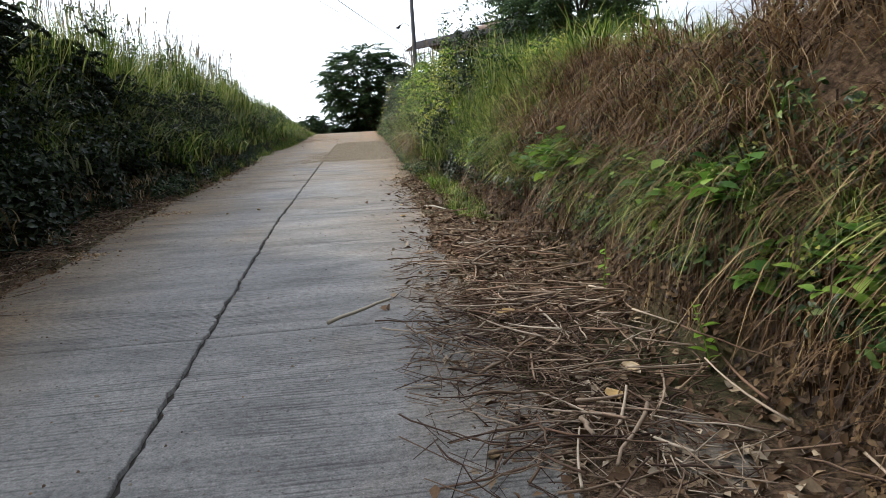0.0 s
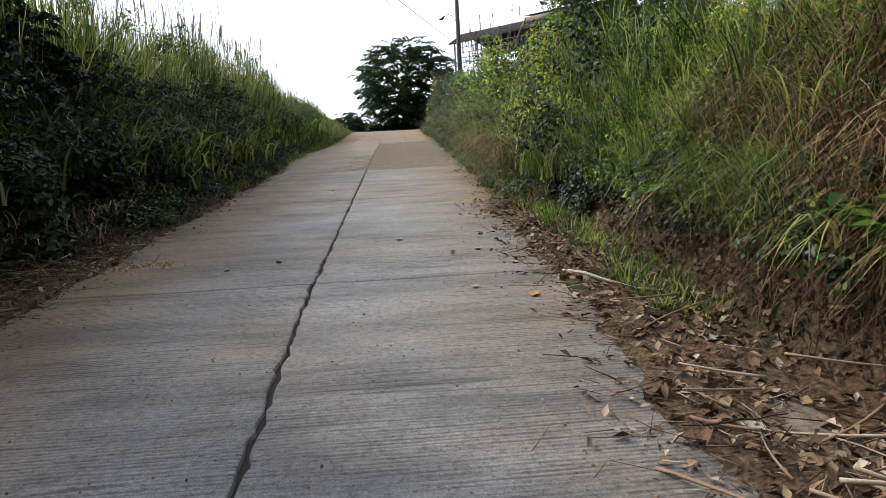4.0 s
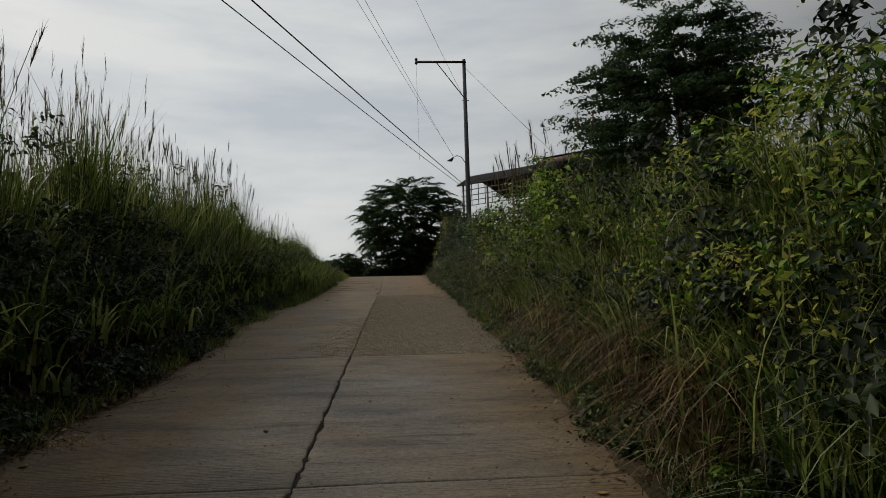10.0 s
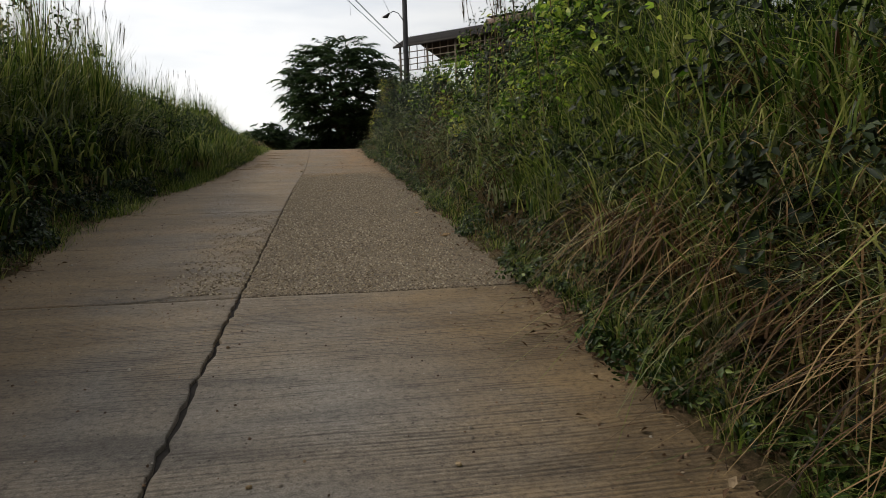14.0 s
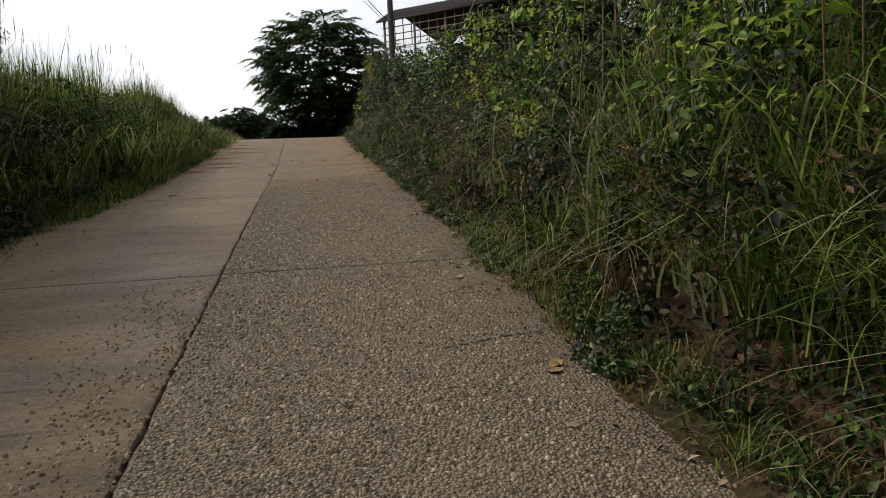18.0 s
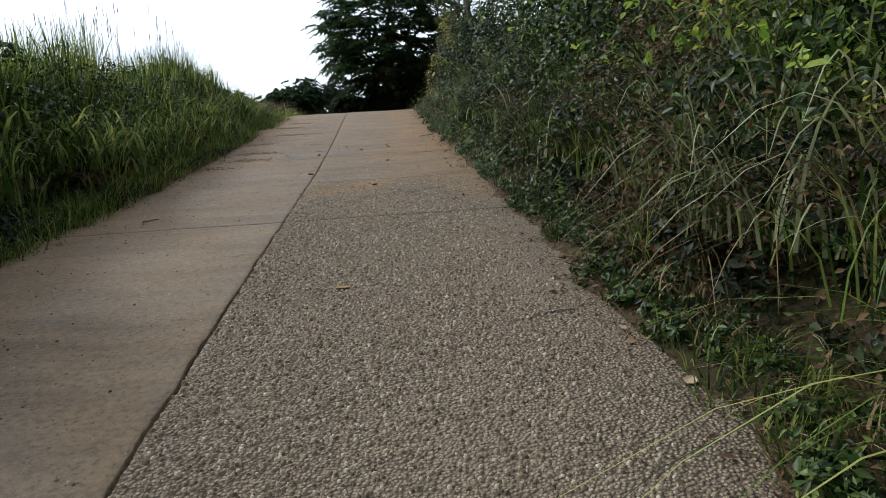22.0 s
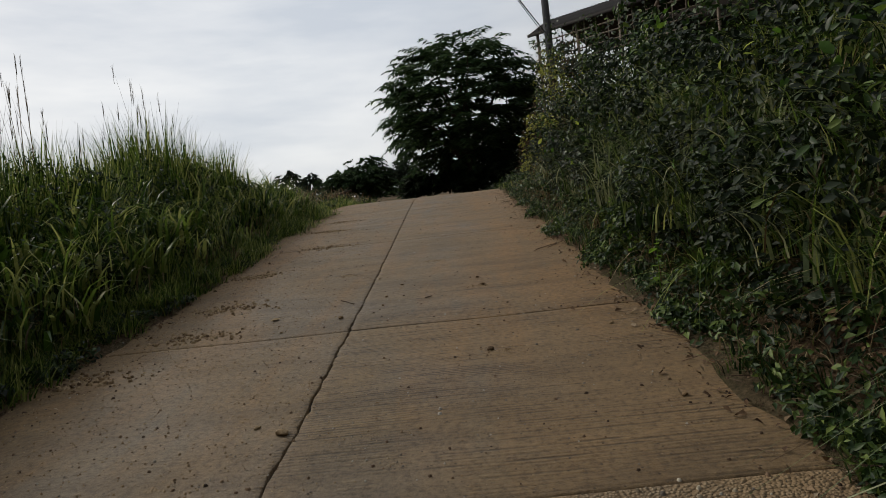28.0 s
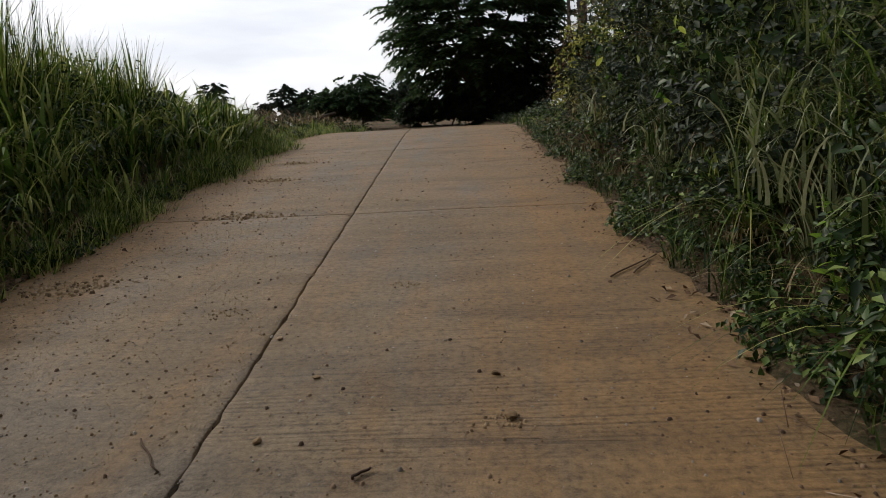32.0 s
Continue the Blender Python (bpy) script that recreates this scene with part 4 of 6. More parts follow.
def lip_leaves(n, per, y0, y1, h0, h1, r0, r1, size, oval=True):
    """Low mats of leaves over the bank's lip."""
    y, h = VEG.uniform(y0, y1, n), VEG.uniform(h0, h1, n)
    idx = np.repeat(np.arange(n), per)
    d = unit(VEG.normal(size=(n * per, 3)))
    c = cut_point(y, h)[idx] + np.array([-0.05, 0, 0.03]) + d * (VEG.uniform(r0, r1, n)[idx] * VEG.uniform(0.2, 1, n * per) ** 0.5)[:, None] * np.array([0.7, 1, 0.7])
    nrm = unit(d * 0.4 + VEG.normal(size=d.shape) * 0.4 + np.array([-0.4, -0.15, 0.6]))
    return (oval_leaves_vf if oval else leaves_vf)(c, nrm, size * VEG.uniform(0.55, 1.35, len(c)), VEG)


stuff("hay", *join([fringe(1, 240, 18, 15.2, 20.5, 0.3, 0.75, right_top, 0.6, 1.3, 0.016, (0.6, 1.35), seg=6, droop=1.0), drape(700, 40, -3, 10.5, 1.0, 2.0, 0.3, 0.8, 0.007, swing=1.3, spread=0.12), drape(260, 40, -3, 10, 0.8, 1.3, 0.3, 0.6, 0.006), hanging(1200, -3, 10.5, 0.95, 1.7, 0.25, 0.7, 0.014), hanging(3200, -3, 11.5, 0.3, 0.95, 0.25, 0.7, 0.013), hanging(2200, -1, 4.8, 0.2, 0.95, 0.2, 0.6, 0.013), drape(80, 30, -3, 11, 0.6, 0.95, 0.3, 0.6, 0.006, (0.9, 1.7), 1.5)]), M_HAY,
      "matted reddish brown hay hanging over the cut bank", "hay")
stuff("hanging_roots", *join([hanging(1500, -3, 11, 0.3, 0.9, 0.2, 0.65, 0.012), drape(300, 20, -2, 11, 0.25, 0.8, 0.12, 0.35, 0.005, (0.8, 1.6), 1.2), drape(420, 14, -3, 12, 0.0, 0.4, 0.08, 0.3, 0.008, (0.6, 1.8), 1.0, swing=1.4), lip_leaves(200, 24, -3, 12, 0.0, 0.35, 0.08, 0.2, 0.05)]), M_RUST,
      "dry roots and dead stalks hanging down the earth face", "roots")
stuff("bank_grass", *join([drape(150, 46, -3, 11.5, 0.55, 1.0, 0.25, 0.55, 0.009), drape(330, 30, 8.8, 13.8, 0.4, 2.0, 0.35, 0.85, 0.008, (0.2, 1.1), 0.7), drape(90, 26, -3, 9, 1.0, 1.9, 0.3, 0.7, 0.008, (0.3, 1.3), 0.9, swing=1.2)]), M_GRASS,
      "ragged green grass on the lip of the cut bank", "grass")
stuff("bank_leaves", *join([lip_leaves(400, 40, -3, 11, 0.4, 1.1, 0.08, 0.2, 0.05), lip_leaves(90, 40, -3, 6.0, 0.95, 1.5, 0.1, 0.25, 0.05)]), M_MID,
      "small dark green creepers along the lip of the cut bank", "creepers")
stuff("bank_leaves", *join([lip_leaves(80, 26, -3, 12, 0.5, 1.1, 0.08, 0.18, 0.04), lip_leaves(115, 44, 9.7, 13.4, 0.9, 2.3, 0.1, 0.28, 0.055, False)]), M_YELLOW,
      "yellow-green small-leaved growth on the bank", "creepers")
stuff("bank_leaves", *join([lip_leaves(150, 40, 9.7, 13.4, 0.5, 2.3, 0.1, 0.26, 0.06), lip_leaves(70, 30, -2, 10, 0.6, 1.0, 0.06, 0.16, 0.05)]), M_GREEN,
      "fresh green leaves on the bank", "creepers")
# near-black leaves paint the shade of the hollow under the overhang
stuff("bank_shade", *join([lip_leaves(330, 40, 12.4, 15.0, 0.1, 2.1, 0.1, 0.34, 0.08, False), lip_leaves(130, 24, -3, 9.5, 0.9, 1.9, 0.08, 0.22, 0.07, False), lip_leaves(170, 34, 9.8, 12.6, 0.3, 1.9, 0.1, 0.28, 0.07, False)]), M_THICKET_SHADE, "dark inner growth of the bank", "undergrowth")
# brush cut down and left in the field past the crest
qx, qy = VEG.uniform(-10, -2.9, 2600), VEG.uniform(48.5, 62, 2600)
stuff("cut_brush", *join([blades_vf(np.stack([qx, qy, gz(qx, qy) + VEG.uniform(0.02, 0.5, 2600)], -1), VEG.uniform(0, 6.28, 2600), VEG.uniform(0.1, 0.5, 2600), VEG.uniform(0.8, 2.5, 2600), VEG.uniform(0.01, 0.035, 2600), 2, 0.6),
                          leafy(200, 30, -10, -3.2, 49, 61, 0.15, 0.45, 0.09, flat=0.7)]), M_DRY, "cut brown brush lying in the field", "brush")

stuff("meadow_grass", *join([tufts(1500, 16, -26, -7, -8, 60, 0.3, 0.9, 0.03, (0.2, 1.0), 0.3, None, 2), tufts(1300, 16, 7, 26, -8, 60, 0.3, 0.9, 0.03, (0.2, 1.0), 0.3, None, 2)]), M_GRASS, "rough grass on the land behind the banks", "grass")


# ---- trees ----
TREE = np.random.default_rng(21)


def limb_path(a, b, sag=0.0, bow=0.3, n=7):
    a, b = np.array(a, float), np.array(b, float)
    s = np.linspace(0, 1, n)[:, None]
    side = np.cross(b - a, (0, 0, 1.0))
    side /= np.linalg.norm(side) + 1e-9
    p = a + (b - a) * s
    p += side * np.sin(s * np.pi) * bow * TREE.normal() + np.array([0, 0, 1.0]) * np.sin(s * np.pi) * sag
    p[1:-1] += TREE.normal(0, 0.05, (n - 2, 3))
    return p


def tree(name, base, trunk_h, height, radius, n_limb, leaf, n_pad, per_pad, material, label, category="tree", flat=0.45, low=0.25, trunk_r=0.16, group="", full=0.75):
    """A tree: trunk, limbs, and a crown of drooping leafy sprays laid in uneven tiers."""
    b = np.array(base, float)
    root = tagged(new(name), label, category, group)
    root.location = base
    fork = np.array([0.1, 0.05, trunk_h])
    tv = tube_vf(np.array([(0, 0, -0.15), (0.02, 0.0, trunk_h * 0.3), (0.08, 0.03, trunk_h * 0.7), fork]), [trunk_r * 1.35, trunk_r, trunk_r * 0.9, trunk_r * 0.8], 10)
    part("trunk", tri_mesh("trunk", *tv, M_BARK, True), root)
    tips = []
    for k in range(n_limb):
        a = 2 * np.pi * k / n_limb + TREE.uniform(-0.3, 0.3)
        up = TREE.uniform(low, 1.0)
        reach = radius * np.sqrt(max(0.05, 1 - (up * 0.85) ** 2)) * TREE.uniform(0.6, 0.95)
        tip = np.array([np.cos(a) * reach, np.sin(a) * reach, up * height * 0.93])
        lp = limb_path(fork * np.array([1, 1, TREE.uniform(0.55, 1.0)]), tip, 0.25)
        part("limb", tri_mesh("limb", *tube_vf(lp, np.linspace(trunk_r * 0.55, 0.02, len(lp)), 6), M_BARK, True), root)
        tips += [lp[-1], lp[-3], lp[-2]]
    tips = np.array(tips)
    # pads of leaves: near the limbs' ends and over the outside of the crown
    d = unit(TREE.normal(size=(n_pad, 3)))
    d[:, 2] = np.where(d[:, 2] > 0, d[:, 2], d[:, 2] * full)
    mid = np.array([0, 0, height * 0.52])
    shell = mid + d * np.array([radius, radius, height * 0.47]) * TREE.uniform(0.55, 1.02, (n_pad, 1))
    shell *= 1 + 0.07 * np.sin(shell[:, [1, 2, 0]] * 2.1)
    pick = TREE.integers(0, len(tips), n_pad // 3)
    shell[: n_pad // 3] = tips[pick] + TREE.normal(0, 0.35, (n_pad // 3, 3))
    pr = TREE.uniform(0.35, 0.85, n_pad) * radius / 4.0
    idx = np.repeat(np.arange(n_pad), per_pad)
    r, a = np.sqrt(TREE.uniform(0, 1, len(idx))), TREE.uniform(0, 2 * np.pi, len(idx))
    spoke = unit((shell - mid) * np.array([1, 1, 0.01]) + 1e-6)[idx]
    local = np.stack([np.cos(a) * r, np.sin(a) * r, 0 * r], -1)
    along = (local * spoke).sum(1, keepdims=True)
    local = local * 0.6 + spoke * along * 0.9
    off = (local + np.stack([0 * r, 0 * r, -flat * (1.3 * along[:, 0]) ** 2 * np.sign(along[:, 0] + 0.4) + TREE.normal(0, 0.07, len(idx))], -1)) * pr[idx][:, None]
    c = shell[idx] + off
    outward = unit(np.stack([np.cos(a), np.sin(a), 0 * a], -1))
    nrm = unit(np.array([0, 0, 0.8]) + outward * 0.45 + TREE.normal(0, 0.35, c.shape))
    part("crown", tri_mesh("crown", *leaves_vf(c, nrm, leaf * TREE.uniform(0.6, 1.3, len(c)), TREE, 0.42), material), root)
    return root


def spray_tree(name, base, trunk_h, height, radius, n_limb, n_spray, length, leaf, material, label, trunk_r=0.24):
    """A tree with tiers of arching sprays whose leaflets hang in two rows, so that sky shows between the tips."""
    root = tagged(new(name), label, "tree")
    root.location = base
    fork = np.array([0.1, 0.05, trunk_h])
    part("trunk", tri_mesh("trunk", *tube_vf(np.array([(0, 0, -0.15), (0.05, 0, trunk_h * 0.35), (0.12, 0.03, trunk_h * 0.7), fork]), [trunk_r * 1.35, trunk_r, trunk_r * 0.9, trunk_r * 0.8], 10), M_BARK, True), root)
    for k in range(n_limb):
        a = 2.4 * k + TREE.uniform(-0.3, 0.3)
        up = 0.2 + 0.75 * (k + 0.5) / n_limb
        reach = radius * np.sqrt(max(0.03, 1 - (abs(up - 0.45) / 0.58) ** 2.2)) * TREE.uniform(0.6, 0.8)
        lp = limb_path(fork * np.array([1, 1, TREE.uniform(0.5, 1.0)]), (np.cos(a) * reach, np.sin(a) * reach, up * height * 0.92), 0.5, 0.4, 9)
        part("limb", tri_mesh("limb", *tube_vf(lp, np.linspace(trunk_r * 0.5, 0.02, len(lp)), 6), M_BARK, True), root)
    # sprays leave the limbs outwards, in loose tiers
    d = unit(TREE.normal(size=(n_spray, 3)))
    mid = np.array([0, 0, height * 0.53])
    p0 = mid + d * np.array([radius * 0.9, radius * 0.9, height * 0.43]) * TREE.uniform(0.25, 0.88, (n_spray, 1)) ** 0.6
    p0[:, 2] += 0.3 * np.sin(p0[:, 2] * 4.5 + 1.5 * np.sin(np.arctan2(p0[:, 1], p0[:, 0]) * 3))
    way = unit(d * np.array([1, 1, 0.2]) + TREE.normal(0, 0.3, d.shape) * np.array([1, 1, 0.2]))
    n, per = len(p0), 26
    L = length * TREE.uniform(0.6, 1.25, n)
    idx = np.repeat(np.arange(n), per)
    s = np.tile(np.linspace(0.08, 1.0, per), n)
    rise = TREE.uniform(0.05, 0.35, n)
    c = p0[idx] + way[idx] * (L[idx] * s)[:, None]
    c[:, 2] += L[idx] * (rise[idx] * s - 0.45 * s**2.6)
    side = np.cross(way, (0, 0, 1.0))[idx] * np.where(np.arange(n * per) % 2, 1.0, -1.0)[:, None]
    size = leaf * (0.6 + 0.6 * np.sin(np.pi * np.clip(s, 0.1, 0.9))) * TREE.uniform(0.75, 1.2, n * per)
    along = unit(side + way[idx] * 0.55 + np.array([0, 0, -0.3]) + TREE.normal(0, 0.16, c.shape))
    wide = unit(np.cross(along, np.array([0, 0, 1.0]) + TREE.normal(0, 0.25, c.shape)))
    nrm = np.cross(wide, along)
    h = (size * 0.17)[:, None]
    l = size[:, None]
    v = np.stack([c, c + along * l * 0.45 + wide * h + nrm * l * 0.05, c + along * l - nrm * l * 0.12, c + along * l * 0.45 - wide * h + nrm * l * 0.05], 1).reshape(-1, 3)
    f = (np.arange(n * per)[:, None, None] * 4 + np.array([(0, 1, 2), (0, 2, 3)])[None]).reshape(-1, 3)
    part("crown", tri_mesh("crown", v, f, material), root)
    return root


def ground_at(x, y):
    return float(gz(x, y))


spray_tree("tree", (2.2, 76.0, ground_at(2.2, 76)), 3.2, 11.2, 5.8, 26, 1150, 1.6, 0.46, M_TREE,
           "dark green spreading tree with drooping feathery branches at the roadside")
# tall shrubs; their leaf colour holds inner shade as well as dark green
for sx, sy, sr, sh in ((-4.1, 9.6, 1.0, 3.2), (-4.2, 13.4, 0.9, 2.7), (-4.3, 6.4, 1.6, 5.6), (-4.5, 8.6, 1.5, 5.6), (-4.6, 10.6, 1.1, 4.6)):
    tree("shrub", (sx, sy, ground_at(sx, sy)), 0.8, sh - 1.0, sr, 9, 0.10, 330, 90, M_THICKET_SHADE, "tall dark shrub shading the grassy bank", "shrub", low=0.1, trunk_r=0.05, group="dark shrubs on the bank")
# the big tree behind the bank
tree("tree", (17.2, 47.0, ground_at(17.2, 47)), 4.6, 13.8, 6.0, 14, 0.30, 640, 100, M_TREE,
     "tall dark broad-leaved tree behind the grassy bank", flat=0.2, trunk_r=0.25)
# round bushes past the crest
for bx, by, br, bh in ((-4.0, 70, 1.6, 2.7), (-5.6, 69, 1.1, 1.9), (-1.6, 78, 1.4, 1.6)):
    tree("bush", (bx, by, ground_at(bx, by)), 0.4, bh, br, 7, 0.2, 260, 60, M_TREE, "round dark green bush on the far side of the crest", "bush", low=0.1, trunk_r=0.07, group="bushes past the crest")
# low bushes under the crown, with shade included in their near-black leaf colour
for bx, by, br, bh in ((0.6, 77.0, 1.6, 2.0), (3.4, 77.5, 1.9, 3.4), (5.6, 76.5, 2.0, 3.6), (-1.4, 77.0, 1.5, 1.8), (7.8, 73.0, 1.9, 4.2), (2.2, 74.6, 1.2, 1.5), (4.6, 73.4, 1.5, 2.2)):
    tree("bush", (bx, by, ground_at(bx, by)), 0.3, bh, br, 6, 0.2, 200, 70, M_THICKET_SHADE, "dark undergrowth bush at the foot of the tree", "bush", low=0.1, trunk_r=0.05, group="bushes under the tree")
for k in range(11):
    bx, by = -34 + 2.9 * k + TREE.uniform(-1, 1), TREE.uniform(80, 100)
    tree("bush", (bx, by, ground_at(bx, by)), 0.3, TREE.uniform(0.7, 1.3), TREE.uniform(1.0, 1.8), 5, 0.28, 90, 40, M_FAR_HAZE, "dark field bush beyond the crest", "bush", low=0.1, trunk_r=0.06, group="bushes in the far field")
FARTREES = [(-104 + 3.3 * k + TREE.uniform(-2.4, 2.4), TREE.uniform(135, 165), TREE.uniform(1.7, 3.2), TREE.uniform(2.6, 7.4)) for k in range(33)]
for fx, fy, fr, fh in FARTREES:
    tree("tree", (fx, fy, ground_at(fx, fy)), fh * 0.2, fh, fr, 6, 0.5, 110, 40, M_FAR_HAZE, "distant dark tree on the skyline", low=0.15, group="trees on the skyline")

# ---- pole, wires, house ----
PX, PY = 7.35, 69.5
PZ = ground_at(PX, PY)
PT = 28.2 - PZ
pole = tagged(new("utility_pole"), "tall grey concrete utility pole with a single side arm", "utility pole")
pole.location = (PX, PY, PZ)
part("post", tri_mesh("post", *tube_vf([(0, 0, -0.3), (0, 0, 8.0), (0, 0, PT)], [0.27, 0.22, 0.16], 12), M_POLE, True), pole)
part("crossarm", tri_mesh("crossarm", *box_vf(-4.6, 0.15, -0.3, -0.16, PT - 0.42, PT - 0.24), M_METAL), pole, "dark steel side arm")
part("brace", tri_mesh("brace", *tube_vf([(-2.6, -0.22, PT - 0.4), (-0.1, -0.22, PT - 3.8)], 0.045, 6), M_METAL), pole, "diagonal steel brace")
for dz in (-0.24, -0.58):
    part("insulator", tri_mesh("insulator", *tube_vf([(-4.5, -0.23, PT + dz), (-4.5, -0.23, PT + dz + 0.1), (-4.5, -0.23, PT + dz + 0.2), (-4.5, -0.23, PT + dz + 0.28)], [0.05, 0.14, 0.15, 0.06], 10), M_METAL, True), pole)
part("bolt", tri_mesh("bolt", *tube_vf([(-0.3, 0, PT - 4.0), (0.35, 0, PT - 4.0)], 0.03, 6), M_METAL), pole)
LZ = 18.2 - PZ
lamp_arm = part("lamp_arm", tri_mesh("lamp_arm", *tube_vf([(-0.15, -0.1, LZ), (-0.55, -0.15, LZ + 0.55), (-0.95, -0.18, LZ + 0.7), (-1.35, -0.2, LZ + 0.45)], 0.035, 6), M_METAL, True), pole, "thin bent arm")
part("fitting", tri_mesh("fitting", *tube_vf([(-1.3, -0.2, LZ + 0.5), (-1.5, -0.2, LZ + 0.25), (-1.85, -0.2, LZ + 0.2)], [0.08, 0.16, 0.05], 8), M_METAL, True), lamp_arm)


def wire(a, b, sag, r, label):
    s = np.linspace(0, 1, 24)[:, None]
    p = np.array(a) * (1 - s) + np.array(b) * s - np.array([0, 0, 1.0]) * 4 * sag * s * (1 - s)
    tagged(part("overhead_wire", tri_mesh("overhead_wire", *tube_vf(p, r, 5), M_CABLE)), label, "wire", "wires on the pole")


DOWN = "thin black overhead wire running downhill from the pole"
for x, z, way, r in ((7.2, 16.0, (-0.297, -0.954, -0.030), 0.030), (7.2, 15.75, (-0.259, -0.962, -0.080), 0.018), (6.2, 18.6, (-0.175, -0.967, -0.09), 0.009), (6.1, 18.9, (-0.185, -0.967, -0.09), 0.009)):
    a = np.array((x, PY, z))
    wire(a, a + np.array(way) * 76, 0.3, r, DOWN)
wire((PX - 0.1, PY, 24.4), (PX - 9.0, PY - 22, 31.0), 0.1, 0.014, DOWN)
wire((PX - 4.5, PY - 0.2, 27.6), (PX - 4.4, PY - 0.2, 18.5), 0.0, 0.010, "thin drop wire hanging from the side arm")
wire((PX + 0.1, PY, 27.4), (PX + 9.5, PY - 7, 14.0), 0.1, 0.016, "guy wire slanting down from the pole top")

house = tagged(new("house"), "low open shed with a dark sheet roof behind the bank", "shed")
HX, HY = 8.4, 74.9
HZ = ground_at(8.4, 74.9)
house.location = (HX, HY, HZ)
HTURN, EAVE = -38.0, 18.3 - HZ
M_BOARD = plain_mat("pink_board", (0.3, 0.2, 0.16), (0.5, 0.38, 0.32), 14.0, 0.8)
log_p = [(-6.8, 60.5, 0.2), (-5.4, 60.2, 0.35), (-4.2, 60.0, 0.55), (-3.4, 59.8, 0.7)]
tagged(part("fallen_trunk", tri_mesh("fallen_trunk", *tube_vf([(x, y, ground_at(x, y) + h) for x, y, h in log_p], [0.13, 0.12, 0.09, 0.05], 8), M_BARK, True)), "dark fallen tree trunk lying among field weeds", "log")
M_SCRAP = plain_mat("white_plastic", (0.6, 0.6, 0.62), (0.75, 0.75, 0.76), 20.0, 0.4, 0.5)


def corrugated(length, depth, rise, waves, material):
    """A corrugated sheet roof: eave along x, rising back along y."""
    xs, ys = np.linspace(0, length, waves * 6 + 1), np.linspace(0, depth, 4)
    xx, yy = np.meshgrid(xs, ys)
    zz = yy * rise / depth + 0.03 * np.sin(xx / length * waves * 2 * np.pi)
    n = len(xs)
    i, j = np.meshgrid(np.arange(len(ys) - 1), np.arange(n - 1), indexing="ij")
    f = np.stack([i * n + j, i * n + j + 1, (i + 1) * n + j + 1, (i + 1) * n + j], -1).reshape(-1, 4)
    top = np.stack([xx, yy, zz], -1).reshape(-1, 3)
    m = len(top)
    ring = list(range(n)) + [k * n + n - 1 for k in range(1, len(ys))] + list(range(len(ys) * n - 2, (len(ys) - 1) * n - 1, -1)) + [k * n for k in range(len(ys) - 2, 0, -1)]
    ring = np.array(ring)
    nxt = np.roll(ring, -1)
    side = np.stack([ring, ring + m, nxt + m, nxt], -1)
    return tri_mesh("roof", np.concatenate([top, top - (0, 0, 0.02)]), np.concatenate([f, f[:, ::-1] + m, side]), material)


# the house's own axes: x along the ridge towards the road's foot, y back; the front slope falls towards the road
HLEN = 17.5
house.rotation_euler = (0, 0, radians(HTURN))
part("roof", corrugated(HLEN, 7.0, -1.2, 70, M_ROOF), house, "dark rusty corrugated roof", pose(0, 0, EAVE))
part("roof", corrugated(HLEN, 2.4, 1.3, 70, M_ROOF), house, "dark rusty front roof slope", pose(-0.25, -2.4, EAVE - 1.32))
part("fascia", tri_mesh("fascia", *box_vf(-0.3, HLEN - 0.2, -2.46, -2.41, EAVE - 1.5, EAVE - 1.3), M_ROOF), house, "dark weathered fascia")
part("wall", tri_mesh("wall", *box_vf(4.6, HLEN - 0.3, 3.6, 3.8, -0.8, EAVE - 0.8), M_ROOF), house, "dark board wall in the shade of the roof")
for k in range(7):
    px = 0.25 + k * 2.7
    part("post", tri_mesh("post", *box_vf(px - 0.07, px + 0.07, -2.2, -2.06, -0.6, EAVE - 1.3), M_TIMBER), house)
for hz in (0.55, 1.1, 1.6, 2.1):
    part("rail", tri_mesh("rail", *box_vf(0.0, HLEN, -2.18, -2.1, EAVE - 1.4 - hz, EAVE - 1.33 - hz), M_TIMBER), house)
for k in range(12):
    px = 1.2 + k * 0.75
    part("bar", tri_mesh("bar", *box_vf(px - 0.03, px + 0.03, -2.17, -2.11, EAVE - 3.5, EAVE - 1.35), M_TIMBER), house)
# lean-to porch on the near part
part("gable", corrugated(5.0, 4.0, 0.7, 18, M_ROOF), house, "rusty porch roof", pose(9.4, -4.4, EAVE - 0.75))
part("board", tri_mesh("board", *box_vf(9.6, 13.6, -4.5, -4.42, EAVE - 1.35, EAVE - 0.95), M_BOARD), house, "weathered pinkish timber board")
bv, bf = box_vf(-0.07, 0.07, -0.05, 0.05, 0, 2.6)
part("strut", tri_mesh("strut", bv, bf, M_TIMBER), house, "slanting timber strut", pose(8.2, -4.3, EAVE - 3.1, 0, 32, 0))


# ---- litter on the road and the verges ----
LIT = np.random.default_rng(31)


